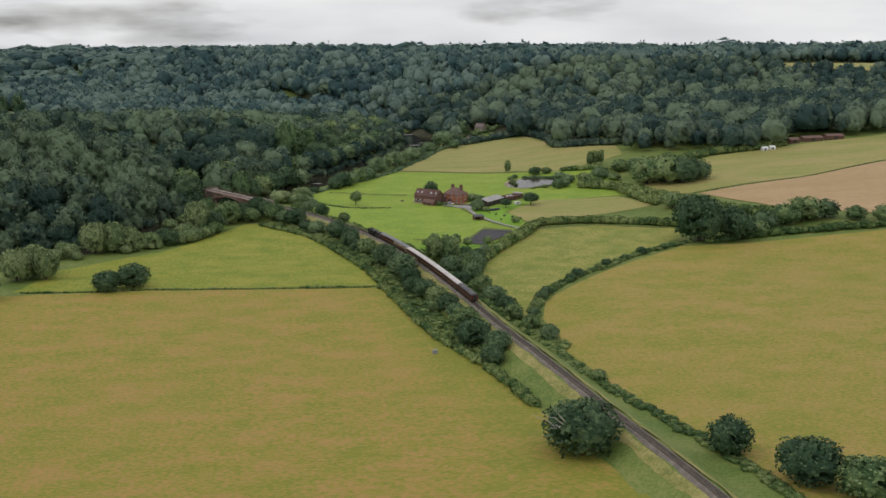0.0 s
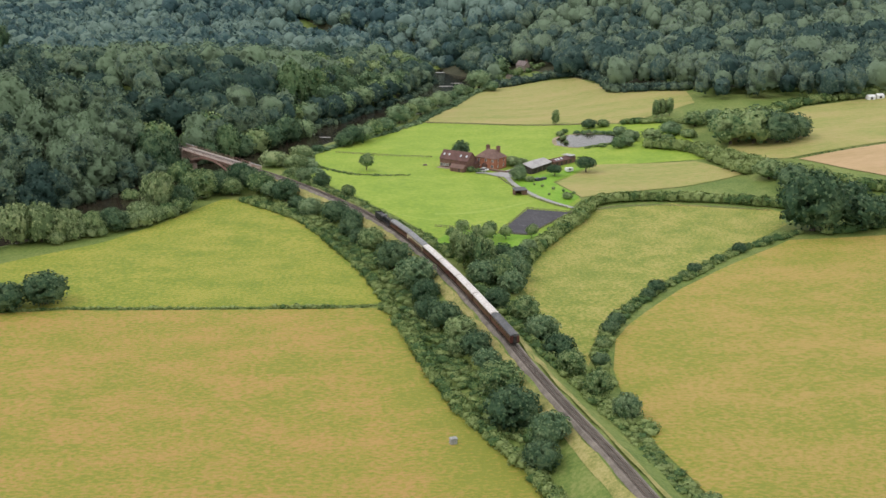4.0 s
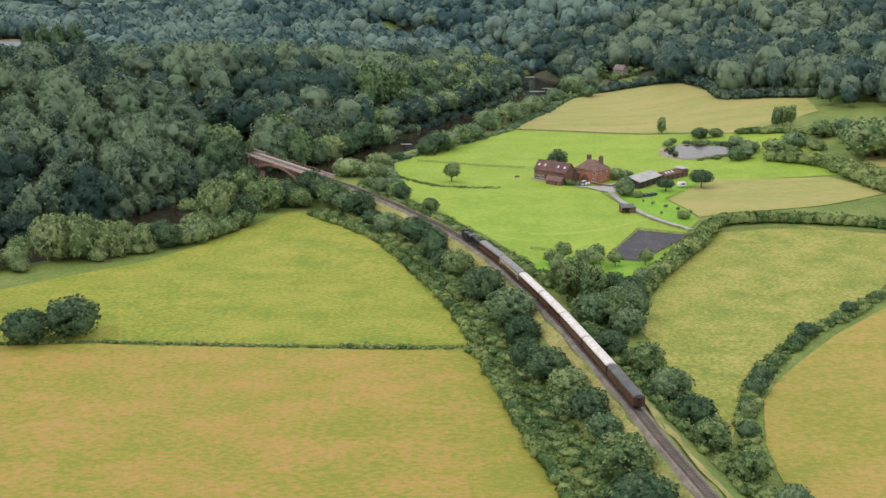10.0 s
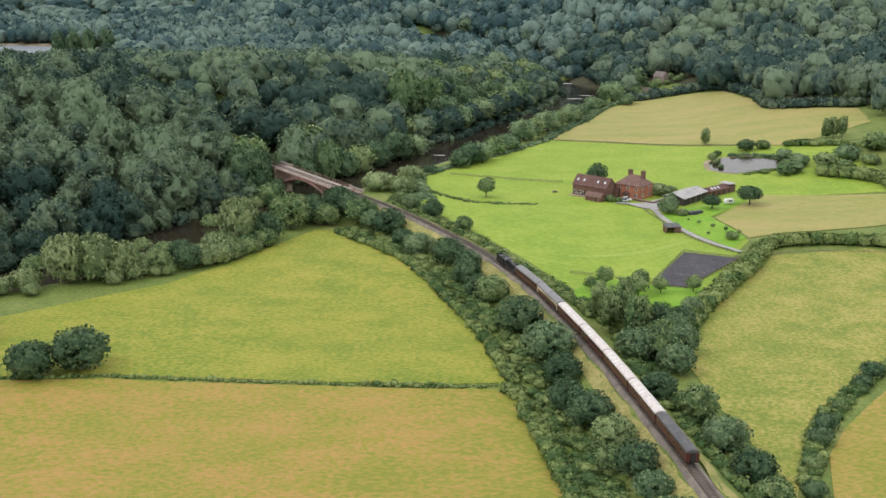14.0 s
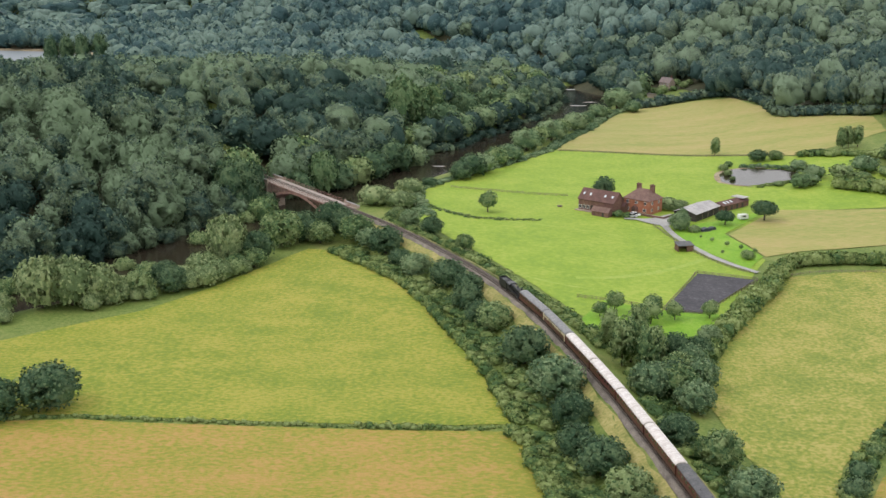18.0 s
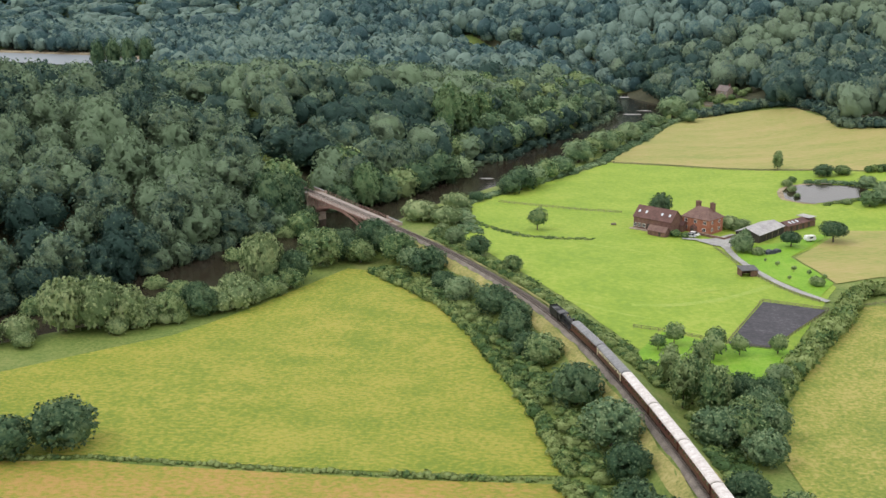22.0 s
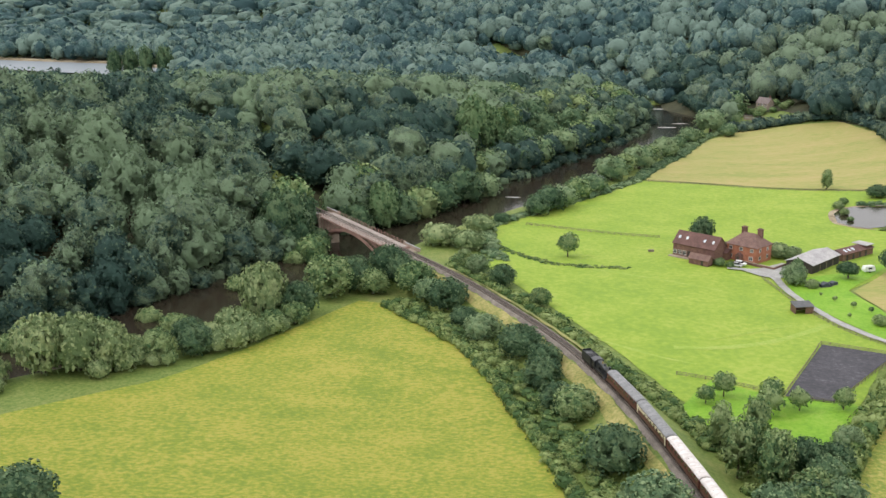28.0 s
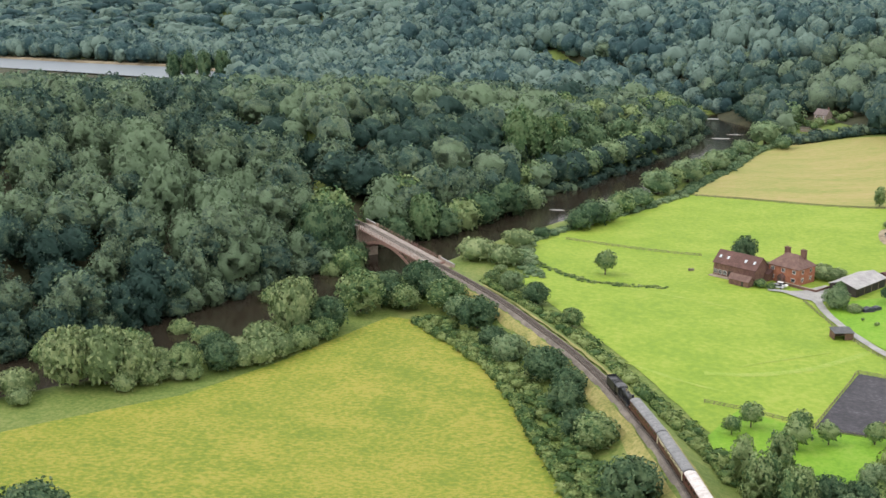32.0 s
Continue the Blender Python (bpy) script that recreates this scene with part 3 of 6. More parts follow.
def extrude_line(name, section, mat, label, step=3, lo=0.0, hi=1e9, z_off=0.0, parent=None, category=""):
    """A cross-section (offset to the left, height over the rail) drawn along the railway."""
    idx = [i for i in range(0, len(LINE), step) if lo <= RUN[i] <= hi]
    verts, faces, n = [], [], len(section)
    for i in idx:
        (x, y), (tx, ty) = LINE[i], WAY[i]
        verts += [(x - ty * o, y + tx * o, RAIL_Z[i] + h + z_off) for o, h in section]
    for k in range(len(idx) - 1):
        for j in range(n):
            a, b = k * n + j, k * n + (j + 1) % n
            faces.append((b, a, a + n, b + n))
    faces += [tuple(range(n)), tuple(range(len(verts) - 1, len(verts) - n - 1, -1))]
    return link_mesh(name, verts, faces, mat, parent, label)


railway = thing("railway_track", Matrix(), "single railway line on brown-grey ballast with timber sleepers", "railway", kind="structure")
extrude_line("ballast", [(-2.6, -1.0), (-1.7, -0.2), (1.7, -0.2), (2.6, -1.0)], M["ballast"], "brown-grey stone ballast", parent=railway)
for side in (-0.7525, 0.7525):
    extrude_line("rail", [(side - 0.07, -0.14), (side - 0.035, 0), (side + 0.035, 0), (side + 0.07, -0.14)], M["rail"], "rusty steel rail", 2, parent=railway)
near = (RUN > 380) & (RUN < 380 + 195)
bm = bmesh.new()
box(bm, (2.6, 0.26, 0.14), (0, 0, -0.24), 0.015)
first_sleeper = part("sleeper", bm, M["sleeper"], railway)
loose = []
for i in range(len(LINE)):
    p, a = on_line(RUN[i])
    if near[i]:
        ob = first_sleeper if i == int(np.argmax(near)) else new("sleeper", first_sleeper.data)
        ob.parent = railway
        ob.matrix_basis = Matrix.Translation(p) @ Matrix.Rotation(a, 4, "Z")
    else:
        loose.append(Matrix.Translation(p) @ Matrix.Rotation(a, 4, "Z"))
base = np.array([(x, y, z) for z in (-0.24, -0.1) for x, y in ((-1.3, -0.13), (1.3, -0.13), (1.3, 0.13), (-1.3, 0.13))])
sv = np.concatenate([base @ np.array(m.to_3x3()).T + np.array(m.translation) for m in loose])
sf = np.array([(0, 1, 5, 4), (1, 2, 6, 5), (2, 3, 7, 6), (3, 0, 4, 7), (4, 5, 6, 7)])
far_sleepers = quads_mesh("sleepers", sv, (sf[None] + 8 * np.arange(len(loose))[:, None, None]).reshape(-1, 4), M["sleeper"], parent=railway)
tagged(far_sleepers, kind="stuff")

# ---- trees and bushes ----
RNG = np.random.default_rng(7)


def crown(rng, lobes, clumps, size, wide, tall, base, spread=0.5, drop=0.25, kind="round", dome=(12, 7)):
    """Leaf sprays on many small tufts round an uneven envelope: vertices, quads, normals, tints. wide: radius, tall: height of the crown, base: height of its foot."""
    k = np.arange(lobes) + 0.5
    if kind == "cone":
        h = k / lobes
        a = rng.uniform(0, 6.28, lobes)
        rs = (wide * (1 - h) * 0.75 + 0.12 * wide) * 0.8
        cs = np.stack([np.cos(a) * rs * 0.5, np.sin(a) * rs * 0.5, base + tall * h], 1)
    else:
        dz = 1 - k / lobes * 1.8
        a = k * 2.39996 + rng.uniform(-0.35, 0.35, lobes)
        ring = np.sqrt(np.maximum(0, 1 - dz * dz))
        way = np.stack([np.cos(a) * ring, np.sin(a) * ring, dz], 1)
        swell = rng.normal(size=(6, 3))
        swell /= np.linalg.norm(swell, axis=1)[:, None]
        push = 0.9 + 0.15 * np.exp((way @ swell.T - 1) * 3.2).max(1) * rng.uniform(0.6, 1.1, lobes) + rng.uniform(-0.07, 0.07, lobes)
        rs = wide * 1.95 / math.sqrt(lobes) * rng.uniform(0.72, 1.25, lobes)
        cs = way * push[:, None] * np.array((wide - 0.7 * rs.mean(), wide - 0.7 * rs.mean(), tall * 0.5 - 0.6 * rs.mean())) + (0, 0, base + tall * 0.46)
    lift = rng.uniform(-0.5, 0.5, lobes)
    pick = rng.choice(lobes, clumps * 4, p=rs**2 / (rs**2).sum())
    d = rng.normal(size=(clumps * 4, 3)) + (0, 0, 0.35)
    d /= np.linalg.norm(d, axis=1)[:, None]
    p = cs[pick] + d * rs[pick][:, None] * rng.uniform(0.84, 1.12, (clumps * 4, 1))
    gap = np.linalg.norm(p[:, None] - cs[None], axis=2) / rs[None]
    gap[np.arange(len(p)), pick] = 9
    keep = (gap.min(1) > 0.84) & (p[:, 2] > base * 0.55 - 0.2) & (d[:, 2] > -0.7)
    p, d, pick = p[keep][:clumps], d[keep][:clumps], pick[keep][:clumps]
    n = d + rng.normal(size=d.shape) * spread + (0, 0, drop)
    n /= np.linalg.norm(n, axis=1)[:, None]
    u = np.cross(n, rng.normal(size=n.shape))
    u /= np.linalg.norm(u, axis=1)[:, None]
    v = np.cross(n, u)
    s = size * rng.uniform(0.5, 1.3, (len(p), 1))
    quad = []
    for a, b in ((1, 0), (0, 1), (-1, 0), (0, -1)):
        ja, jb = rng.uniform(0.5, 1.15, (2, len(p), 1))
        quad.append(p + u * s * a * ja + v * s * b * jb * 0.8 - n * s * 0.3 * (1 if a else -0.4))
    verts = np.stack(quad, 1).reshape(-1, 3)
    middle = np.array((0, 0, base + tall * 0.45))
    out = (p - middle) / (wide, wide, tall * 0.6)
    soft = d * 0.5 + out / np.maximum(np.linalg.norm(out, axis=1), 1e-6)[:, None] * 1.15 + n * 0.6
    normals = np.repeat(soft / np.linalg.norm(soft, axis=1)[:, None], 4, axis=0)
    tints = np.repeat(lift[pick] * 0.35 + rng.uniform(-0.65, 0.65, len(p)), 4)
    faces = np.arange(len(verts)).reshape(-1, 4)
    if dome:
        nu, nv = dome
        ang = np.arange(nu) * 2 * math.pi / nu
        dip = np.linspace(0.04, 0.86, nv + 1) * math.pi
        way = np.stack([np.outer(np.sin(dip), np.cos(ang)), np.outer(np.sin(dip), np.sin(ang)), np.outer(np.cos(dip), np.ones(nu))], -1).reshape(-1, 3)
        heart = np.array((0, 0, base + tall * 0.45))
        c = cs - heart
        along = way @ c.T
        under = along**2 - ((c**2).sum(1) - rs**2)[None]
        reach = np.where(under > 0, along + np.sqrt(np.maximum(under, 0)), 0.0)
        best = reach.argmax(1)
        far = np.maximum(reach.max(1), wide * 0.35)[:, None] * rng.uniform(0.76, 0.91, (len(way), 1))
        shell = heart + way * far
        shell[:, 2] = np.maximum(shell[:, 2], base * 0.4 - 0.1)
        up = (shell - cs[best]) / rs[best][:, None] * 0.6 + way * 1.1 + rng.normal(size=way.shape) * 0.25
        k = len(verts)
        verts = np.concatenate([verts, shell])
        normals = np.concatenate([normals, up / np.linalg.norm(up, axis=1)[:, None]])
        tints = np.concatenate([tints, lift[best] * 0.35 + rng.uniform(-0.2, 0.2, len(way))])
        rings = [(nu * j + i, nu * (j + 1) + i, nu * (j + 1) + (i + 1) % nu, nu * j + (i + 1) % nu) for j in range(nv) for i in range(nu)]
        faces = np.concatenate([faces, k + np.array(rings)])
    return verts, faces, normals, tints


def trunk_mesh(name, height, radius, reach, seed, limbs=4):
    bm = bmesh.new()
    rng = random.Random(seed)
    tube(bm, (0, 0, -0.8), (0, 0, height * 0.45), radius * 1.25, radius * 0.85, 7)
    tube(bm, (0, 0, height * 0.44), (0.1 * reach, 0, height * 0.8), radius * 0.85, radius * 0.35, 6)
    for k in range(limbs):
        a = 6.28 * k / limbs + rng.uniform(-0.4, 0.4)
        h = height * rng.uniform(0.32, 0.5)
        tube(bm, (0, 0, h), (math.cos(a) * reach, math.sin(a) * reach, h + height * rng.uniform(0.2, 0.35)), radius * 0.5, radius * 0.15, 5)
    me = bpy.data.meshes.new(name)
    bm.to_mesh(me)
    bm.free()
    me.materials.append(M["trunk"])
    return me


def crown_mesh(name, arrays, mat):
    ob = quads_mesh(name, arrays[0], arrays[1], mat, arrays[3] + 0.5, normals=arrays[2])
    me = ob.data
    bpy.data.objects.remove(ob)
    return me


KINDS = {}


def kind_of_tree(key, count, mat, trunk, **k):
    rng = np.random.default_rng(sum(map(ord, key)))
    KINDS[key] = [(crown_mesh(key + "_crown", crown(rng, **k), M[mat]), trunk_mesh(key + "_trunk", *trunk, n)) for n in range(count)]


kind_of_tree("broad", 4, "leaf_tree", (6.0, 0.34, 2.2), lobes=120, clumps=1400, size=0.37, wide=4.8, tall=8.4, base=0.3, dome=(24, 13))
kind_of_tree("broad_far", 4, "leaf_tree", (6.0, 0.34, 2.2), lobes=80, clumps=520, size=0.48, wide=4.8, tall=8.4, base=0.2, dome=(16, 9))
kind_of_tree("willow_far", 4, "leaf_bank", (6.0, 0.34, 2.2), lobes=80, clumps=520, size=0.48, wide=4.8, tall=7.4, base=0.1, dome=(16, 9))
kind_of_tree("dark_far", 3, "leaf_dark", (6.0, 0.34, 2.2), lobes=80, clumps=520, size=0.48, wide=5.0, tall=8.8, base=0.2, dome=(16, 9))
kind_of_tree("dark", 3, "leaf_dark", (6.0, 0.38, 2.2), lobes=125, clumps=1400, size=0.37, wide=5.0, tall=8.8, base=0.2, dome=(24, 13))
kind_of_tree("willow", 4, "leaf_willow", (5.0, 0.35, 2.2), lobes=115, clumps=1400, size=0.37, wide=4.8, tall=7.0, base=0.1, drop=0.0, dome=(24, 13))
kind_of_tree("silver", 4, "leaf_bank", (5.0, 0.35, 2.2), lobes=115, clumps=1400, size=0.37, wide=4.8, tall=8.0, base=0.2, dome=(24, 13))
kind_of_tree("fresh", 3, "leaf_bright", (6.0, 0.25, 1.8), lobes=90, clumps=900, size=0.4, wide=3.8, tall=8.0, base=0.3, dome=(20, 12))
kind_of_tree("bush", 4, "leaf_tree", (1.6, 0.12, 0.7), lobes=46, clumps=560, size=0.24, wide=2.2, tall=2.9, base=0.1)
kind_of_tree("darkbush", 2, "leaf_dark", (1.6, 0.12, 0.7), lobes=46, clumps=560, size=0.24, wide=2.2, tall=2.9, base=0.1)
kind_of_tree("palebush", 3, "leaf_willow", (1.6, 0.12, 0.7), lobes=46, clumps=560, size=0.24, wide=2.3, tall=2.6, base=0.1)
kind_of_tree("column", 2, "leaf_tree", (6.0, 0.2, 0.6), lobes=60, clumps=900, size=0.3, wide=2.7, tall=8.5, base=0.1, dome=(14, 12))
kind_of_tree("spreading", 2, "leaf_dark", (5.0, 0.3, 2.6), lobes=90, clumps=1100, size=0.34, wide=4.6, tall=4.6, base=2.0, dome=(22, 9))
kind_of_tree("sapling", 2, "leaf_tree", (3.0, 0.07, 0.7), lobes=14, clumps=240, size=0.22, wide=1.3, tall=2.2, base=1.4)
kind_of_tree("orchard", 2, "leaf_tree", (3.6, 0.14, 1.6), lobes=30, clumps=460, size=0.28, wide=2.2, tall=4.0, base=1.1)

PLANTED = []


def plant(key, x, y, scale=1.0, label="", category="tree", name="tree", group="", tall=1.0, z=None):
    crown_me, trunk_me = KINDS[key][int(RNG.integers(len(KINDS[key])))]
    z = float(ground(x, y)) if z is None else z
    m = Matrix.Translation((x, y, z)) @ Matrix.Rotation(float(RNG.uniform(0, 6.28)), 4, "Z") @ Matrix.Diagonal((scale, scale, scale * tall, 1))
    ob = thing(name, m, label, category, group)
    for part_name, me in (("crown", crown_me), ("trunk", trunk_me)):
        new(part_name, me).parent = ob
    PLANTED.append((x, y))
    return ob


def scatter(name, spots, variants, mat, label, category="wood", parent=None):
    """Many trees joined into one object: spots of x, y, z, scale, turn, tint."""
    vs, fs, ts, ns, base = [], [], [], [], 0
    for n, (x, y, z, s, h, a, tint) in enumerate(spots):
        v, f, nv, tv = variants[int(a * 997) % len(variants)]
        c, si = math.cos(a), math.sin(a)
        q = np.empty_like(v)
        q[:, 0], q[:, 1], q[:, 2] = (v[:, 0] * c - v[:, 1] * si) * s + x, (v[:, 0] * si + v[:, 1] * c) * s + y, v[:, 2] * h + z
        vs.append(q)
        ns.append(np.stack([nv[:, 0] * c - nv[:, 1] * si, nv[:, 0] * si + nv[:, 1] * c, nv[:, 2]], 1))
        fs.append(f + base)
        ts.append(tint + tv * 0.55)
        base += len(v)
    return tagged(quads_mesh(name, np.concatenate(vs), np.concatenate(fs), mat, np.concatenate(ts), parent, np.concatenate(ns)), label, category, kind="stuff")


def jitter_grid(x0, x1, y0, y1, step):
    gx, gy = np.meshgrid(np.arange(x0, x1, step), np.arange(y0, y1, step * 0.87))
    gx = gx + (np.arange(gx.shape[0]) % 2)[:, None] * step / 2
    gx, gy = gx.ravel(), gy.ravel()
    return gx + RNG.uniform(-0.36, 0.36, gx.shape) * step, gy + RNG.uniform(-0.36, 0.36, gx.shape) * step


def clear_of_fields(x, y, margin=3.0):
    ok = np.ones(x.shape, bool)
    for poly in FIELDS:
        gap, _, _ = to_line(x, y, poly + poly[:1])
        ok &= ~inside(x, y, poly) & (gap > margin)
    return ok


def in_view(x, y):
    """Land that any part of the walk looks over."""
    return (x > -0.6 * (y - 110) - 30) & (x < 0.56 * (y + 172) + 30)


def spots_for(x, y, scale, tall, sink=0.5):
    z = ground(x, y) - sink
    vary = 0.68 + 0.75 * RNG.uniform(0, 1, len(z)) ** 1.5
    return [(float(a), float(b), float(c), float(scale * k), float(tall * (0.45 + 0.55 * k) * RNG.uniform(0.8, 1.15)), float(RNG.uniform(0, 6.28)), float(np.clip(RNG.uniform(0, 1) * 0.75 + 0.125 + 0.55 * noise.noise((a / 90, b / 90, 2.0)), 0, 1))) for a, b, c, k in zip(x, y, z, vary)]


rng = np.random.default_rng(11)
WOOD = [crown(rng, 105, 580, 0.71, 8.4, 16.5, 1.5, dome=(20, 12)) for _ in range(7)] + [crown(rng, 85, 620, 0.62, 6.4, 18.5, 1.5, dome=(20, 12)) for _ in range(3)]
MIDDLE = [crown(rng, 60, 115, 1.02, 8.8, 16.5, 1.5, dome=(15, 8)) for _ in range(8)]
FAR = [crown(rng, 30, 62, 1.15, 7.4, 14.5, 1.5, dome=(11, 6)) for _ in range(8)]
FARTHER = [crown(rng, 16, 24, 1.7, 7.4, 14.0, 2.0, dome=(8, 4)) for _ in range(8)]
FARTHEST = [crown(rng, 12, 8, 2.2, 6.6, 11.5, 2.5, dome=(6, 3)) for _ in range(8)]
PINES = [crown(rng, 6, 22, 1.9, 3.2, 17.0, 2.0, spread=0.4, kind="cone", dome=None) for _ in range(3)]

bank_p, bank_t = curve_line([RIVER[0], *RIVER, RIVER[-1]], 30.0)
floor_line = [(float(x - ty * 20), float(y + tx * 20)) for (x, y), (tx, ty) in zip(bank_p, bank_t) if y < 1000]
# Dark sheet over the grass, so gaps between the crowns stay dark.
patch("wood_floor", floor_line + [(-200, 1040), (-560, 1040), (-560, 330)], M["dark_floor"], 0.25, "dark floor under the wood", 12)

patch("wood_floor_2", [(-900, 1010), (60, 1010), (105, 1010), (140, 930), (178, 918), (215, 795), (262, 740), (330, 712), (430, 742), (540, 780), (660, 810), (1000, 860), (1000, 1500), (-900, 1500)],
      M["dark_floor"], 0.25, "dark floor under the hillside wood", 28)

# the wood on the far bank of the river
x, y = jitter_grid(-520, 120, 330, 1000, 15.2)
d, side, _ = to_line(x, y, RIVER)
dt, _, _ = to_line(x, y, TRACK)
ok = (side > 0) & (d > 21) & (dt > 9.0 - 5.5 * smooth((y - 616) / 16)) & in_view(x, y) & ~((y > 640) & (d < 60) & (x > -20)) & (x > -0.5 * (y + 100) - 60)
nearer = y + 0.25 * x < 640
scatter("wood", spots_for(x[ok & nearer], y[ok & nearer], 1.12, 1.15), WOOD, M["leaf_wood"], "dense dark green broadleaf wood above the river")
xx, yy = x[ok & ~nearer], y[ok & ~nearer]
scatter("wood", spots_for(xx, yy, 1.1, 1.12), MIDDLE, M["leaf_wood"], "dense broadleaf wood beyond the bridge")

# the edge of that wood, leaning over the water
edge_p, edge_t = curve_line([RIVER[0], *RIVER, RIVER[-1]], 8.5)
ex, ey = edge_p[:, 0] - edge_t[:, 1] * 22.0 + RNG.uniform(-2, 2, len(edge_p)), edge_p[:, 1] + edge_t[:, 0] * 22.0 + RNG.uniform(-2, 2, len(edge_p))
dt, _, _ = to_line(ex, ey, TRACK)
ok = (dt > 11) & (ey > 370) & (ey < 690)
scatter("wood", spots_for(ex[ok], ey[ok], 0.85, 0.95, 0.5), WOOD, M["leaf_wood"], "leafy edge of the wood leaning over the river")
ex, ey = edge_p[:, 0] - edge_t[:, 1] * 15.5 + RNG.uniform(-3, 3, len(edge_p)), edge_p[:, 1] + edge_t[:, 0] * 15.5 + RNG.uniform(-2, 2, len(edge_p))
dt, _, _ = to_line(ex, ey, TRACK)
ok = (dt > 10) & (ey > 370) & (ey < 690)
scatter("wood", spots_for(ex[ok], ey[ok], 0.55, 0.5, 0.3), WOOD, M["leaf_wood"], "low bushy trees hanging over the wooded bank")

for side, reach in ((-1, 20.5), (1, 25), (-1, 29)):
    ux, uy = edge_p[:, 0] - edge_t[:, 1] * reach * side + RNG.uniform(-2, 2, len(edge_p)), edge_p[:, 1] + edge_t[:, 0] * reach * side
    ok = (uy > (700 if side > 0 else 965)) & (uy < 1220)
    scatter("wood", spots_for(ux[ok], uy[ok], 0.8, 0.8, 0.8), MIDDLE, M["leaf_wood"], "leafy trees along the upper river bank")

x, y = jitter_grid(10, 165, 880, 1130, 13.5)
d, side, _ = to_line(x, y, RIVER)
ok = (d > 23) & ((side > 0) | (x > 108)) & (np.hypot((x - 166) / 29, (y - 908) / 44) > 1) & clear_of_fields(x, y, 8)
scatter("wood", spots_for(x[ok], y[ok], 0.85, 0.85), MIDDLE, M["leaf_wood"], "leafy trees round the river bend")

patch("wood_floor_3", [(-100, 1130), (60, 1040), (60, 1020), (118, 1022), (132, 1050), (128, 1130), (90, 1300), (-100, 1320)], M["dark_floor"], 0.7, "dark floor at the river bend", 10)
x, y = jitter_grid(-95, 128, 1040, 1310, 12.0)
d, side, _ = to_line(x, y, RIVER)
ok = (d > 10) & (x > 70) | (y > 1125)
scatter("wood", spots_for(x[ok], y[ok], 1.0, 1.0), FAR, M["leaf_far_hazed"], "trees on the spur at the river bend")

# wooded hills, the far leaves carrying a painted haze tint
def hill_wood(x0, x1, y0, y1, step, variants, scale, tall, label, test, leaves="leaf_far_hazed"):
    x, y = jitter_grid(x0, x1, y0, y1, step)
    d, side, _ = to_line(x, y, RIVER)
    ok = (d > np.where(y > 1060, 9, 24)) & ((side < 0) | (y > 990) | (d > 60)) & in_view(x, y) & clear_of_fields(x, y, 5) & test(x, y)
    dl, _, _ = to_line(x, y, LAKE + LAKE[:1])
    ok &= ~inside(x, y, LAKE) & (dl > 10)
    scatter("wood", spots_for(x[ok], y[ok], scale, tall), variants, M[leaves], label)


def hill_edge(x, y):
    line = np.interp(x, [60, 105, 140, 175, 212, 222, 262, 330, 430, 540, 660, 900], [1010, 1000, 905, 880, 775, 755, 715, 690, 725, 760, 790, 830])
    open_garden = (np.hypot((x - 166) / 29, (y - 908) / 44) < 1) | (np.hypot((x - 408) / 48, (y - 694) / 14) < 1)
    return ((y > line - 26) & (x > 60) | ((x <= 60) & (y > 1000))) & ~open_garden


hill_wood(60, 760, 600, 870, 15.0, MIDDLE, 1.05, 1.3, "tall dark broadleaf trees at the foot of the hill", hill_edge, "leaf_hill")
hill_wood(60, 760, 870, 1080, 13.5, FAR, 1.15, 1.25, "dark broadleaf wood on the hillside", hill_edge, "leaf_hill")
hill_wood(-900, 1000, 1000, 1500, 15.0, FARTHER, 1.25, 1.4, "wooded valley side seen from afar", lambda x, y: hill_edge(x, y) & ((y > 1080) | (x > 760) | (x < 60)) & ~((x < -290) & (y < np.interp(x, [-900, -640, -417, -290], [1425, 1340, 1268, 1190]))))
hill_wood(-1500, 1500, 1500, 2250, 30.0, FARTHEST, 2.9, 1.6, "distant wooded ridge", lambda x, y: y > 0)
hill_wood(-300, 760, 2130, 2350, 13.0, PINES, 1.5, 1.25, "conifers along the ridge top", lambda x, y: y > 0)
hill_wood(-3000, 3000, 2350, 3700, 62.0, FARTHEST, 5.2, 2.1, "far wooded hills with a haze-blue leaf tint", lambda x, y: y > 0)


# ---- bridge ----
def prism(bm, section, y0, y1):
    """A closed section (x, z) drawn from y0 to y1."""
    a = [bm.verts.new((x, y0, z)) for x, z in section]
    b = [bm.verts.new((x, y1, z)) for x, z in section]
    n = len(section)
    for k in range(n):
        bm.faces.new((a[k], a[(k + 1) % n], b[(k + 1) % n], b[k]))
    bm.faces.new(a[::-1])
    bm.faces.new(b)


b0, b1 = Vector((*TRACK[BRIDGE[0]], 0)), Vector((*TRACK[BRIDGE[0] + 1], 0))
span = (b1 - b0).length
mid = (b0 + b1) / 2
bridge_turn = math.atan2(-(b1 - b0).x, (b1 - b0).y)
bridge = thing("railway_bridge", Matrix.Translation((mid.x, mid.y, rail_height(550.0) - 0.1)) @ Matrix.Rotation(bridge_turn, 4, "Z"), "red-brown cast-iron arch railway bridge with stone abutments over the river", "bridge")
boxpart("deck_bed", (3.5, span, 0.05), (0, 0, -0.09), M["deck_stone"], bridge, "pale stone ballast on the bridge")
boxpart("deck", (8.0, span + 2, 0.5), (0, 0, -0.75), M["iron_red"], bridge, "red-brown iron deck")
HALF, CROWN, SPRING = span / 2 - 2.0, -1.1, -8.6


def arch_z(y):
    return SPRING + (CROWN - SPRING) * (1 - (y / HALF) ** 2)


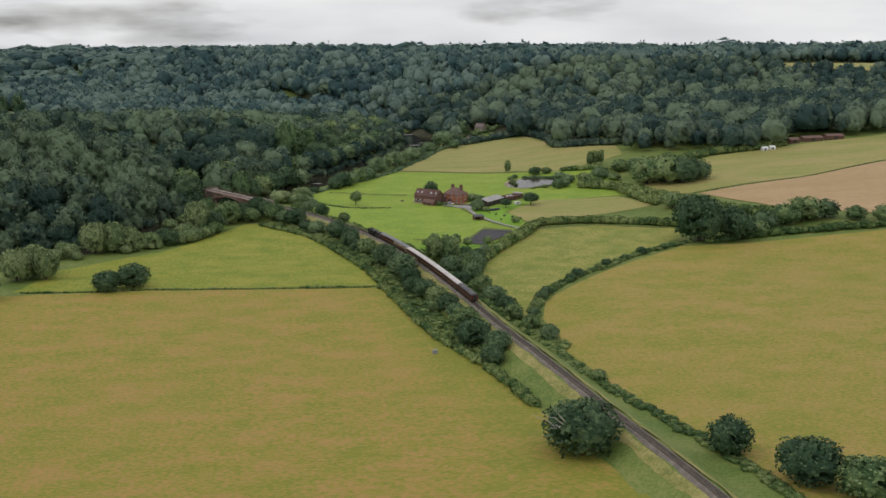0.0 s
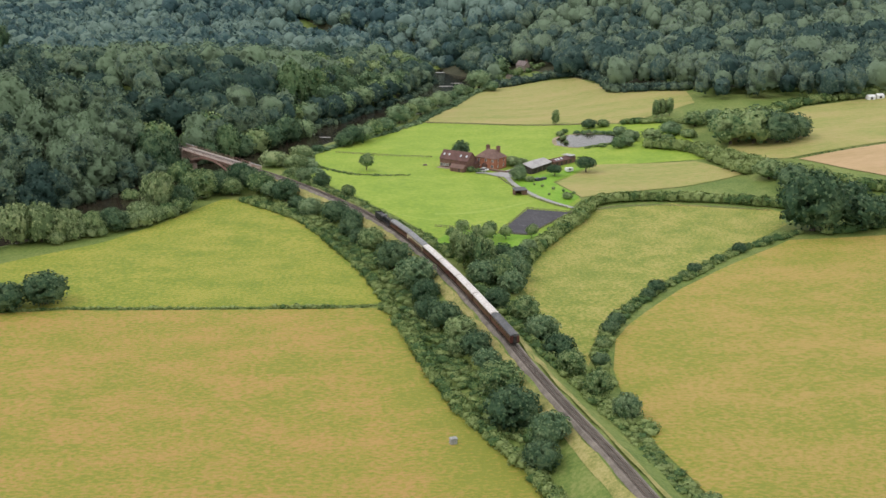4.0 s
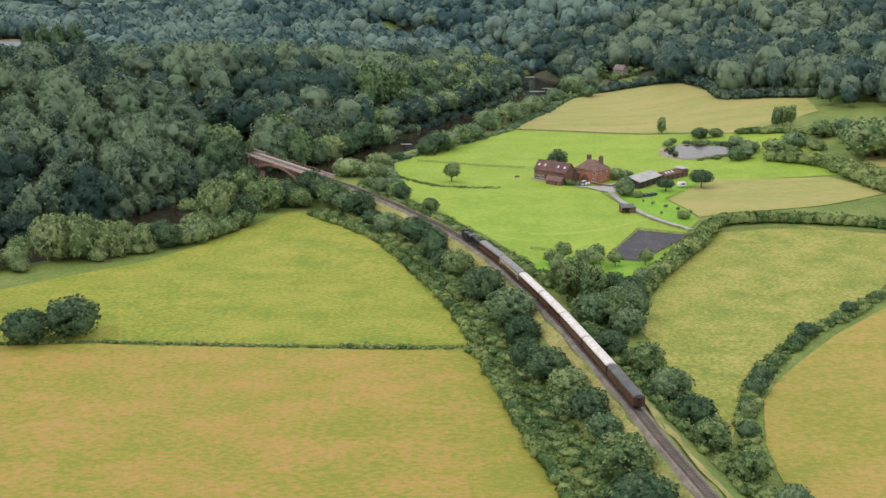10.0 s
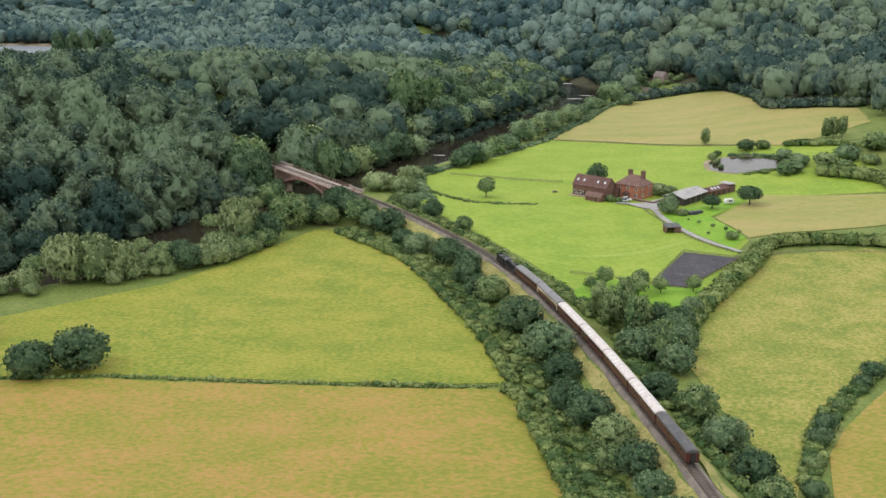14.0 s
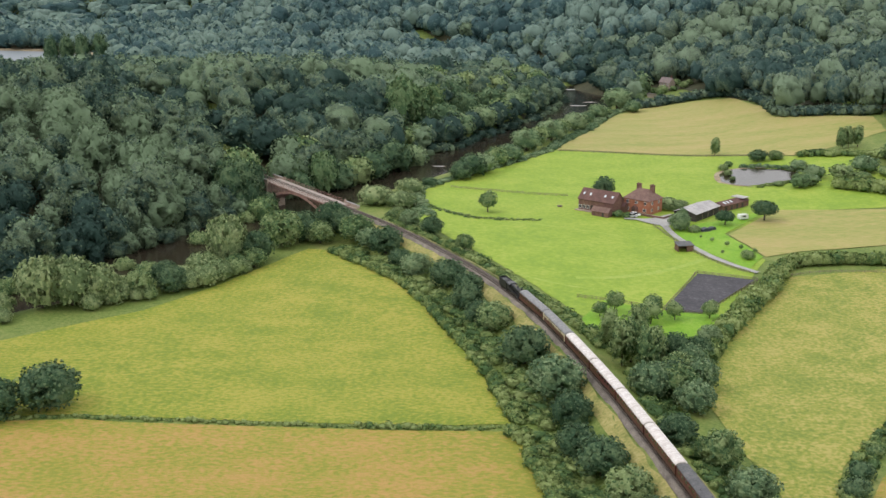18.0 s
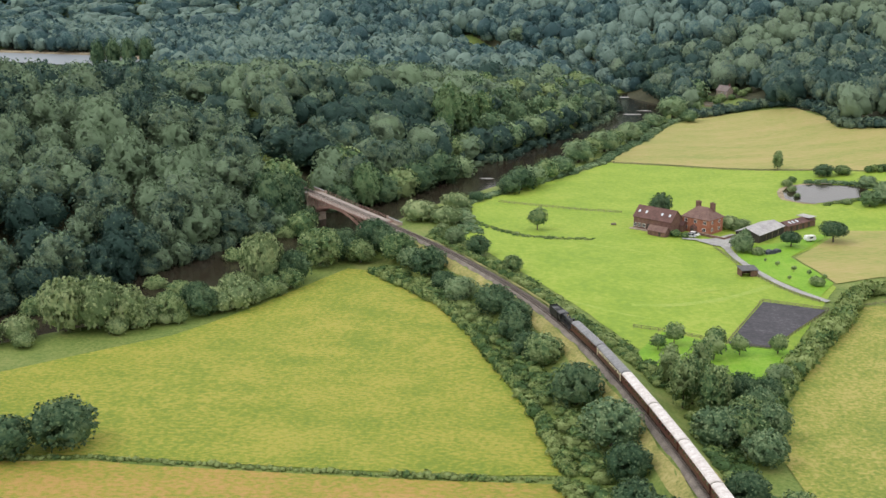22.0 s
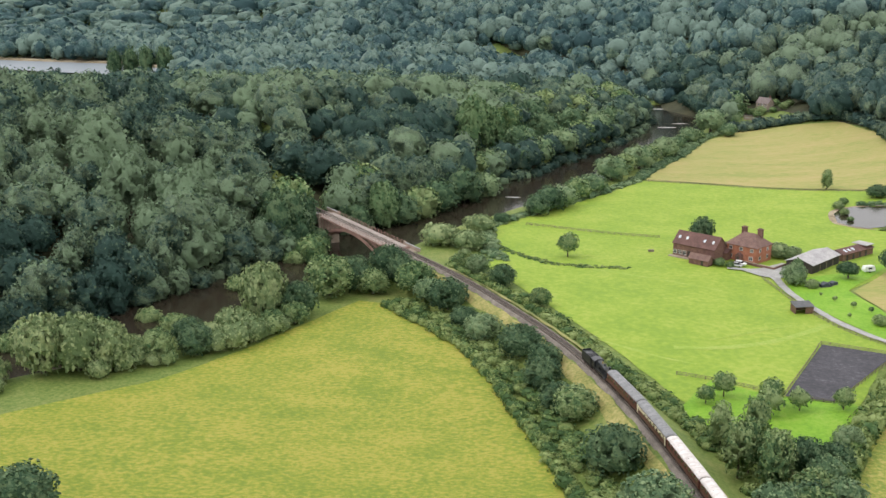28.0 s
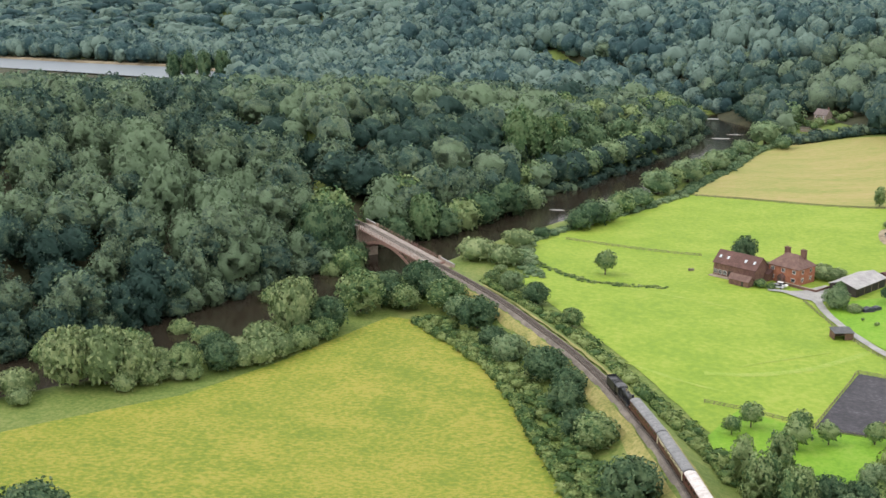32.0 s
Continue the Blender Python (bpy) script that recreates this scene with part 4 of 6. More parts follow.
for off in (-3.7, -1.25, 1.25, 3.7):
    bm = bmesh.new()
    ring = [(-HALF + 2 * HALF * k / 28) for k in range(29)]
    low = [[bm.verts.new((off + sx, y, arch_z(y) - 0.55 + dz)) for sx, dz in ((-0.22, 0), (0.22, 0), (0.22, 1.0), (-0.22, 1.0))] for y in ring]
    for a, b in zip(low, low[1:]):
        for k in range(4):
            bm.faces.new((a[k], a[(k + 1) % 4], b[(k + 1) % 4], b[k]))
    bm.faces.new(low[0][::-1])
    bm.faces.new(low[-1])
    rib = part("arch_rib", bm, M["iron_red"], bridge, "curved red-brown cast-iron rib")
    if abs(off) > 3:
        for k in range(-10, 11):
            y = k * HALF / 10.5
            h = -0.7 - arch_z(y) - 0.3
            if h > 0.5:
                boxpart("spandrel_post", (0.24, 0.22, h), (off, y, arch_z(y) + 0.3), M["iron_red"], bridge)
                if k < 10 and k != 0:
                    bm = bmesh.new()
                    y2 = (k + 1) * HALF / 10.5
                    tube(bm, (off, y, arch_z(y) + 0.4), (off, y2, -0.75), 0.07, sides=4)
                    part("brace", bm, M["iron_red"], bridge)
for side in (-1, 1):
    for h in (0.25, 0.7, 1.15):
        boxpart("rail_bar", (0.07, span - 6, 0.07), (side * 3.75, 0, h), M["iron_red"], bridge)
    for k in range(23):
        boxpart("railing_post", (0.1, 0.1, 1.45), (side * 3.9, -span / 2 + 3.5 + (span - 7) * k / 22, -0.25), M["iron_red"], bridge)
    boxpart("walkway", (1.9, span, 0.12), (side * 2.7, 0, -0.27), M["deck_stone"], bridge, "pale gravelled walkway")
for end in (-1, 1):
    boxpart("abutment", (9.0, 9.0, 12.5), (0, end * (span / 2 + 1.6), -13.2), M["stone"], bridge, "red sandstone abutment", 0.15)
    for side in (-1, 1):
        w = boxpart("parapet", (0.45, 11.0, 1.2), (side * 4.2, end * (span / 2 + 2.6), -0.7), M["stone"], bridge, "sandstone parapet wall", 0.04)
        boxpart("coping", (0.6, 11.2, 0.16), (side * 4.2, end * (span / 2 + 2.6), 0.55), M["stone_grey"], bridge, "pale stone coping", 0.03)
        boxpart("pilaster", (0.95, 1.0, 2.4), (side * 4.2, end * (span / 2 - 3.6), -1.4), M["stone"], bridge, "stone end pier", 0.06)

# ---- train ----
def wheel_set(parent, y, r, x=0.72, mat="grime"):
    bm = bmesh.new()
    for side in (-1, 1):
        tube(bm, (side * (x - 0.07), y, r), (side * (x + 0.07), y, r), r, sides=16)
    tube(bm, (-x, y, r), (x, y, r), 0.09, sides=6)
    return part("wheel_set", bm, M[mat], parent)


def coach(label, body, roof, upper=None):
    """A bogie carriage, standing on the rails at its middle, along y."""
    ob = thing("railway_coach", Matrix(), label, "train coach", "coaches of the train")
    L = 19.5
    bm = bmesh.new()
    prism(bm, [(-1.32, 1.1), (1.32, 1.1), (1.40, 1.6), (1.40, 2.35), (1.32, 3.2), (-1.32, 3.2), (-1.40, 2.35), (-1.40, 1.6)], -L / 2, L / 2)
    part("body", bm, M[body], ob)
    bm = bmesh.new()
    arc = [(1.40 * math.cos(a), 3.2 + 0.66 * math.sin(a)) for a in [math.pi * k / 12 for k in range(13)]]
    prism(bm, arc, -L / 2 - 0.1, L / 2 + 0.1)
    part("roof", bm, M[roof], ob, "curved carriage roof")
    for k in range(6):
        bm = bmesh.new()
        tube(bm, (0.55 * (1 if k % 2 else -1), -7.5 + 3 * k, 3.70), (0.55 * (1 if k % 2 else -1), -7.5 + 3 * k, 3.92), 0.14, 0.09, 8)
        part("roof_vent", bm, M[roof], ob)
    boxpart("underframe", (2.3, L - 0.4, 0.35), (0, 0, 0.78), M["grime"], ob)
    boxpart("battery_box", (2.2, 3.0, 0.5), (0, 0.6, 0.32), M["grime"], ob)
    for end in (-1, 1):
        boxpart("gangway", (1.0, 0.42, 2.0), (0, end * (L / 2 + 0.2), 1.15), M["grime"], ob, "black corridor connection")
        bogie = boxpart("bogie", (2.2, 3.4, 0.4), (0, end * 6.9, 0.42), M["grime"], ob, "dark steel bogie", 0.05)
        for y in (-1.3, 1.3):
            wheel_set(bogie, end * 6.9 + y, 0.46)
        for side in (-1, 1):
            bm = bmesh.new()
            tube(bm, (side * 0.87, end * (L / 2), 1.02), (side * 0.87, end * (L / 2 + 0.35), 1.02), 0.1, sides=8)
            part("buffer", bm, M["grime"], ob)
    for side in (-1, 1):
        if upper:
            boxpart("upper_panel", (0.03, L - 0.2, 0.85), (side * 1.385, 0, 2.15), M[upper], ob, "cream-painted upper side")
        for k in range(9):
            y = -L / 2 + 1.5 + k * (L - 3.0) / 8
            boxpart("window", (0.05, 1.15, 0.7), (side * 1.375, y, 2.22), M["glass"], ob)
            boxpart("window_frame", (0.035, 1.3, 0.06), (side * 1.395, y, 2.93), M[upper or body], ob)
        for y in (-L / 2 + 0.45, L / 2 - 0.45):
            boxpart("door", (0.04, 0.7, 2.0), (side * 1.39, y, 1.15), M[upper or body], ob)
    return ob


def place_on_line(ob, s, reach=7.0):
    a, _ = on_line(s - reach)
    b, _ = on_line(s + reach)
    d = b - a
    ob.matrix_basis = Matrix.Translation((a + b) / 2) @ Matrix.Rotation(math.atan2(-d.x, d.y), 4, "Z")
    return ob


maroon_dark = coach("maroon carriage with dark grey roof, behind the locomotive", "maroon", "roof_grey")
cream_one = coach("maroon and cream carriage with grey roof", "maroon", "roof_grey", "cream")
white_one = coach("maroon carriage with weathered white roof", "maroon", "roof_white")
last_one = coach("maroon carriage with dark roof at the train's end", "maroon", "roof_dark")
PITCH = 20.2
train = [maroon_dark, cream_one, white_one, None, None, None, last_one]
for k, ob in enumerate(train):
    if ob is None:
        ob = copy_thing(white_one, Matrix())
    place_on_line(ob, S_COACH - PITCH / 2 - PITCH * k)

loco = thing("steam_locomotive", Matrix(), "black steam locomotive running tender first with the train", "locomotive")
boxpart("frame", (2.0, 9.6, 0.5), (0, 4.9, 0.95), M["grime"], loco)
boxpart("running_plate", (2.5, 9.4, 0.08), (0, 4.9, 1.5), M["black"], loco)
bm = bmesh.new()
tube(bm, (0, 1.5, 2.55), (0, 6.0, 2.62), 0.74, 0.82, 20)
part("boiler", bm, M["black"], loco, "black cylindrical boiler", True)
bm = bmesh.new()
tube(bm, (0, 0.1, 2.55), (0, 1.55, 2.55), 0.82, sides=20)
part("smokebox", bm, M["grime"], loco, "sooty smokebox")
bm = bmesh.new()
tube(bm, (0, 0.8, 3.3), (0, 0.8, 4.0), 0.26, 0.32, 12)
part("chimney", bm, M["black"], loco)
bm = bmesh.new()
bmesh.ops.create_uvsphere(bm, u_segments=12, v_segments=8, radius=0.36, matrix=Matrix.Translation((0, 3.9, 3.42)))
part("dome", bm, M["black"], loco, smooth_shade=True)
for y in (5.2, 5.5):
    bm = bmesh.new()
    tube(bm, (0, y, 3.4), (0, y, 3.8), 0.1, 0.08, 8)
    part("safety_valve", bm, M["brass"], loco)
bm = bmesh.new()
prism(bm, [(-0.85, 1.5), (0.85, 1.5), (0.9, 2.6), (0.7, 3.25), (0, 3.45), (-0.7, 3.25), (-0.9, 2.6)], 5.9, 8.0)
part("firebox", bm, M["black"], loco)
bm = bmesh.new()
prism(bm, [(-1.25, 1.5), (-1.15, 1.5), (-1.15, 3.1), (1.15, 3.1), (1.15, 1.5), (1.25, 1.5), (1.25, 3.2), (-1.25, 3.2)], 7.9, 9.8)
part("cab", bm, M["black"], loco)
bm = bmesh.new()
prism(bm, [(1.35 * math.cos(a), 3.2 + 0.5 * math.sin(a)) for a in [math.pi * k / 8 for k in range(9)]], 7.6, 10.1)
part("cab_roof", bm, M["roof_dark"], loco)
for side in (-1, 1):
    boxpart("cab_window", (0.03, 0.6, 0.5), (side * 1.25, 8.7, 2.4), M["glass"], loco)
    bm = bmesh.new()
    tube(bm, (side * 1.05, 0.7, 0.95), (side * 1.05, 2.0, 0.95), 0.33, sides=12)
    part("cylinder", bm, M["black"], loco)
    boxpart("side_rod", (0.06, 4.6, 0.14), (side * 0.9, 5.2, 0.75), M["rail"], loco)
    bm = bmesh.new()
    tube(bm, (side * 0.87, -0.3, 1.02), (side * 0.87, 0.2, 1.02), 0.16, sides=8)
    part("buffer", bm, M["grime"], loco)
boxpart("buffer_beam", (2.4, 0.15, 0.5), (0, 0.1, 0.85), M["iron_red"], loco, "red buffer beam")
for y in (0.9, 2.4):
    wheel_set(loco, y, 0.46)
for y in (3.8, 5.6, 7.5):
    wheel_set(loco, y, 0.88)
tender = boxpart("tender", (2.5, 6.2, 1.9), (0, 13.6, 1.15), M["black"], loco, "black tender leading the train", 0.05)
boxpart("tender_frame", (2.1, 6.6, 0.5), (0, 13.6, 0.7), M["grime"], tender)
bm = bmesh.new()
bmesh.ops.create_grid(bm, x_segments=8, y_segments=14, size=0.5)
for v in bm.verts:
    v.co = Vector((v.co.x * 2.2, 12.6 + v.co.y * 4.0, 2.95 + 0.45 * (1 - (2 * v.co.x) ** 2) * (1 - (2 * v.co.y) ** 2) + 0.12 * noise.noise((v.co.x * 9, v.co.y * 12, 0))))
part("coal", bm, M["coal"], tender, "heap of black coal")
for side in (-1, 1):
    boxpart("side_rail", (0.06, 6.0, 0.35), (side * 1.2, 13.6, 3.0), M["black"], tender)
boxpart("end_rail", (2.4, 0.06, 0.45), (0, 16.65, 3.0), M["black"], tender)
for y in (11.6, 13.6, 15.6):
    wheel_set(tender, y, 0.62)
place_on_line(loco, S_COACH + 8.9, 6.0)
for child in loco.children:
    child.location.y -= 8.4


# ---- planted trees and bushes, place by place ----
def plant_all(kind_cycle, spots, wide, label, category, name, group="", shrink=1.0, tall=(0.9, 1.15)):
    for n, (x, y, r) in enumerate(spots):
        plant(kind_cycle[n % len(kind_cycle)], x, y, r * shrink / wide, label, category, name, group, float(RNG.uniform(*tall)))


BANK_WILLOWS = [(-127, 416, 7.2), (-118, 418.5, 7.8), (-110, 420, 6.2), (-122, 427, 7.0), (-148, 366, 7.0), (-141, 358, 6.0), (-154, 356, 7.5), (-160, 318, 6.5)]
BANK_DARK = [(-99, 427, 5.0), (-89.5, 433.5, 5.2), (-101, 434, 4.4), (-94, 441.5, 4.8), (-67, 462, 4.6), (-68, 470, 6.6), (-60.6, 490, 8.2), (-55, 503, 6.5), (-73, 458, 4.2)]
plant_all(("willow",), BANK_WILLOWS, 4.8, "tall pale grey-green willow on the river bank", "tree", "willow_tree", "willows on the river bank", 1.08, (1.3, 1.6))
plant("willow", -77.5, 466, 1.55, "very tall pale willow on the river bank", "tree", "willow_tree", "willows on the river bank", 1.7)
for x, y, k, s in ((-83, 452, "palebush", 2.7), (-78, 449, "palebush", 2.2), (-104, 424, "palebush", 1.8), (-99, 424, "palebush", 1.3), (-88, 446, "palebush", 1.8), (-107, 430, "palebush", 2.0), (-72, 452, "bush", 1.6), (-138, 408, "palebush", 2.3), (-145, 402, "palebush", 2.0), (-151, 396, "bush", 2.2), (-158, 388, "palebush", 2.0), (-134, 401, "palebush", 1.4), (-91, 434, "palebush", 1.3), (-80, 440.5, "palebush", 2.4), (-85, 437, "palebush", 2.0), (-76, 446, "palebush", 2.0), (-106, 421, "palebush", 2.2), (-111, 414, "palebush", 1.6), (-95, 425, "bush", 1.2), (-112, 440, "bush", 1.5), (-70, 455, "palebush", 1.5)):
    plant(k, x, y, s, "spreading pale willow scrub on the river bank", "bush", "bush", "scrub on the river bank", 1.15)
plant_all(("broad", "dark"), BANK_DARK, 4.8, "dark green bushy tree on the river bank", "tree", "tree", "trees on the river bank", tall=(0.8, 1.0))
LEFT_SIDE = [(-43.8, 510, 7.0), (-33.2, 495, 7.4), (-20.7, 475.6, 6.7), (-9, 448, 5.9), (2.0, 433.3, 6.6), (8.0, 411.5, 5.4), (15.5, 391.9, 6.2), (22.5, 363.1, 7.2), (29, 338.5, 8.0),
             (30.4, 307.4, 5.0), (34.7, 296.6, 6.0), (38, 281.8, 5.7), (41, 268.4, 5.0), (42.7, 257.7, 4.6), (-52, 498.1, 5.9), (-14.7, 460.1, 4.8), (-47, 495, 6), (-38, 503, 6), (-27, 485, 6), (8.6, 421, 5), (11.8, 397.5, 5.4),
             (44, 240.8, 6.9), (44.5, 222, 7.4), (51, 207, 5.5), (47.3, 197.3, 4.8), (31, 322, 5.2), (37, 275, 4.5)]
plant_all(("dark", "broad", "dark", "silver", "dark"), LEFT_SIDE, 4.6, "rounded dark green tree beside the railway", "tree", "tree", "trees along the railway", 0.9, (0.78, 1.0))
RIGHT_SIDE = [(-20.5, 527.2, 4.0), (-12.9, 519.3, 4.9), (-4.2, 505.2, 5.2), (8.4, 482.1, 4.1), (53.1, 340.7, 6.6), (53, 307.4, 5.1), (61, 300, 6.0), (63.5, 283.3, 6.2), (66, 268.4, 5.6), (66.7, 255.1, 4.9),
              (62.4, 331.7, 6.0), (60.2, 345, 5.6), (71, 240, 4.5), (75, 224, 4.5)]
plant_all(("broad", "silver", "dark"), RIGHT_SIDE, 4.6, "dense green bushy tree beside the railway", "tree", "tree", "trees along the railway", 0.84, (0.85, 1.1))
for x, y, r in [(49.2, 363.1, 4.2), (52, 366, 4.0), (47.6, 376.9, 3.6), (56.4, 380, 3.8), (55, 356, 4.2), (58, 362, 3.6)]:
    plant("column", x, y, r / 3.3, "tall narrow grey-green poplar in a group", "tree", "poplar_tree", "poplars by the railway", 1.35)
plant_all(("broad", "silver", "dark"), [(62, 350, 5), (66.5, 358, 4.6), (70.5, 367, 4.2), (58.5, 371, 4.0), (76, 377, 3.6), (64.5, 366, 4.0), (60, 340, 5), (67, 346, 4.6)], 4.8, "leafy tree in the thicket below the orchard", "tree", "tree", "trees below the orchard", 1.0, (0.9, 1.2))
plant("dark_far", -77, 568, 0.75, "dark bushy tree below the bridge abutment", "tree", "tree", "trees on the far bank", 1.6, -6.0)
for x, y, s, h in ((-86.5, 580.5, 1.3, 1.7), (-91, 573, 1.6, 1.7), (-87, 569, 1.3, 1.5), (-83, 574, 0.9, 1.5), (-95, 566, 1.6, 1.6)):
    plant("dark_far", x, y, s, "dark tree beside the bridge abutment", "tree", "tree", "trees on the far bank", h)
plant_all(("dark",), [(-97.1, 334.7, 6.6), (-108.3, 328.2, 5.4)], 4.6, "round dark green bush standing in the field hedge", "bush", "bush", "", 1.12, (0.78, 0.88))

plant("spreading", 134.1, 531.2, 1.25, "spreading dark oak at the farm", "tree", "oak_tree")
plant("silver", 95.6, 514.5, 0.95, "round green tree beside the farm drive", "tree", "tree")
plant("palebush", 100.5, 511, 1.1, "low pale bush under the tree by the drive", "bush", "bush")
plant("fresh", 98.2, 522.5, 0.6, "yellow-green conifer by the yard", "tree", "conifer", tall=1.5)
plant("spreading", 115.8, 523, 0.9, "round green tree before the long barn", "tree", "tree")
plant("orchard", 19.5, 547, 1.85, "light green open-crowned tree standing alone in the meadow", "tree", "tree")
plant("column", 147, 676, 1.0, "dark upright tree standing alone at the meadow fence", "tree", "tree", tall=1.2)
plant("dark", 163.4, 652, 1.0, "dark bushy tree beside the pond", "tree", "tree", tall=0.7)
plant("broad", 172.7, 652, 0.85, "green bushy tree beside the pond", "tree", "tree", tall=0.7)
for x, y in ((209, 664), (213.5, 666), (218, 665)):
    plant("column", x, y - 4, 1.0, "tall narrow poplar near the pond", "tree", "poplar_tree", "poplars near the pond", 1.45)
for x, y, k, s in ((166, 588, "fresh", 1.15), (172, 592, "willow_far", 1.0), (158, 594, "bush", 1.1), (176, 624, "willow_far", 1.0), (178, 606, "willow_far", 1.2), (188, 596, "broad_far", 1.3), (203, 608, "willow_far", 1.5), (222, 622, "broad_far", 1.5), (196, 592, "bush", 2.0), (210, 596, "bush", 2.2), (230, 604, "broad_far", 1.3), (170, 603, "bush", 1.5), (240, 590, "broad_far", 1.4), (236, 628, "willow_far", 1.4)):
    plant(k, x, y, s, "green bushy tree in the damp thicket by the pond", "tree", "tree", "trees near the pond", 0.75)
plant("dark", 71.5, 565, 1.0, "dark green tree behind the farm barn", "tree", "tree", tall=1.35)
plant("darkbush", 79, 560, 1.1, "dark shrub behind the house", "bush", "bush")
for x, y, s in ((97.5, 550.5, 1.9), (101, 549, 1.7), (99, 556, 1.6), (104, 553, 1.4), (95, 557, 1.2)):
    plant("palebush", x, y, s, "pale garden shrub beside the house", "bush", "shrub", "garden shrubs")
for x, y, s in ((74, 536.5, 1.0), (77.3, 534.6, 0.8), (71.5, 538.4, 0.7), (140.5, 620, 1.0), (141, 632, 1.2), (146, 642, 1.0), (111.6, 471, 1.2), (140, 609, 0.7)):
    plant("bush", x, y, s, "rounded green garden bush", "bush", "bush")
for x, y, s in ((104, 495, 0.6), (108, 488, 0.68), (112, 483, 0.66), (101, 501, 0.45), (104, 478, 0.5), (116, 478, 0.66)):
    plant("sapling", x, y, s, "young staked fruit tree in the garden", "tree", "sapling", "young fruit trees")
for x, y, s in ((48.6, 404, 1.0), (53.9, 409, 1.35), (64.8, 405, 1.4), (63, 397, 1.5), (82, 402.5, 1.2), (71, 401, 1.2)):
    plant("orchard", x, y, s, "small open-crowned orchard tree", "tree", "orchard_tree", "orchard trees")

oak = plant("dark", 58, 112, 2.3, "large old oak with dead bleached branches beside the railway", "tree", "oak_tree", tall=0.78)
rnd = random.Random(5)
for k in range(5):
    bm = bmesh.new()
    a = Vector((-1.5 + 0.6 * k, -4.0 - 0.3 * k, 4.6 + 0.7 * k))
    d = Vector((rnd.uniform(-0.6, 0.6), -0.6, rnd.uniform(-0.1, 0.7)))
    for seg in range(4):
        b = a + d * rnd.uniform(0.6, 0.9) + Vector((rnd.uniform(-0.4, 0.4), rnd.uniform(-0.3, 0.1), rnd.uniform(-0.2, 0.4)))
        tube(bm, a, b, 0.09 - 0.018 * seg, 0.07 - 0.018 * seg, 5)
        tube(bm, b, b + Vector((rnd.uniform(-0.5, 0.5), -0.2, rnd.uniform(0, 0.5))), 0.04, 0.015, 4)
        a = b
    part("dead_branch", bm, M["dead_wood"], oak, "bleached leafless branch")
plant("dark", 101, 106, 1.4, "dark rounded tree at the field's edge by the railway", "tree", "tree", tall=0.9)
plant("dark", 115, 84, 1.9, "large dark tree at the field's edge", "tree", "tree", tall=0.75)
plant("broad", 126, 72, 1.9, "large green tree at the field's edge", "tree", "tree", tall=0.7)
plant("bush", 80.5, 174, 1.3, "small round bush beside the railway", "bush", "bush")
plant("dark", 203, 404, 2.9, "huge dark spreading oak at the hedge corner", "tree", "oak_tree", tall=1.02)
plant("dark", 224, 402, 2.2, "dark spreading tree at the hedge corner", "tree", "tree", tall=0.8)
for x, y, k, s in ((247, 418, "dark_far", 1.7), (262, 424, "broad_far", 2.0), (276, 428, "broad_far", 2.3), (290, 430, "dark_far", 1.7), (304, 420, "broad_far", 1.4), (318, 414, "broad_far", 1.5), (336, 412, "dark_far", 2.4), (352, 406, "broad_far", 1.6),
                   (372, 408, "broad_far", 1.8), (238, 408, "broad_far", 1.4), (222, 470, "dark_far", 1.9), (228, 452, "broad_far", 1.9), (234, 436, "dark_far", 1.8), (218, 492, "broad_far", 1.7)):
    plant(k, x, y, s, "hedgerow tree between the fields", "tree", "tree", "hedgerow trees", 0.72)
for x, y, k, s in ((226, 570, "broad_far", 2.6), (238, 566, "broad_far", 2.8), (250, 562, "dark_far", 2.4), (262, 566, "dark_far", 1.9), (232, 582, "broad_far", 2.4), (244, 578, "dark_far", 2.4)):
    plant(k, x, y, s, "tall green tree in a small copse", "tree", "tree", "trees of the copse", 0.85)
for x, y, k, s in ((8.8, 631, "dark_far", 1.7), (15, 640, "willow_far", 1.7), (22, 657, "broad_far", 1.6), (30, 672, "willow_far", 1.7), (41, 704, "willow_far", 2.2), (49, 722, "broad_far", 1.6), (58, 737, "willow_far", 2.2), (66, 756, "broad_far", 1.5), (76, 772, "willow_far", 2.0),
                   (86, 800, "willow_far", 1.4), (96, 824, "willow_far", 1.7), (104, 838, "bush", 2.4), (116, 868, "willow_far", 2.6), (124, 850, "willow_far", 1.5), (138, 930, "willow_far", 3.2), (133, 895, "willow_far", 1.8), (3, 622, "dark_far", 1.4)):
    plant(k, x + 6, y - 4, s * 0.86, "bushy willow on the river bank below the meadow", "tree", "willow_tree", "willows along the river", 0.9)
for x, y, k, s in ((-17.8, 556, "palebush", 2.9), (-29.6, 562, "palebush", 3.4), (-15, 586, "palebush", 2.9), (-6, 602, "darkbush", 1.7), (-24, 572, "palebush", 1.6), (-19, 544, "palebush", 1.2)):
    plant(k, x, y, s, "low pale willow scrub on the river bank", "bush", "bush", "scrub by the bridge", 0.9)
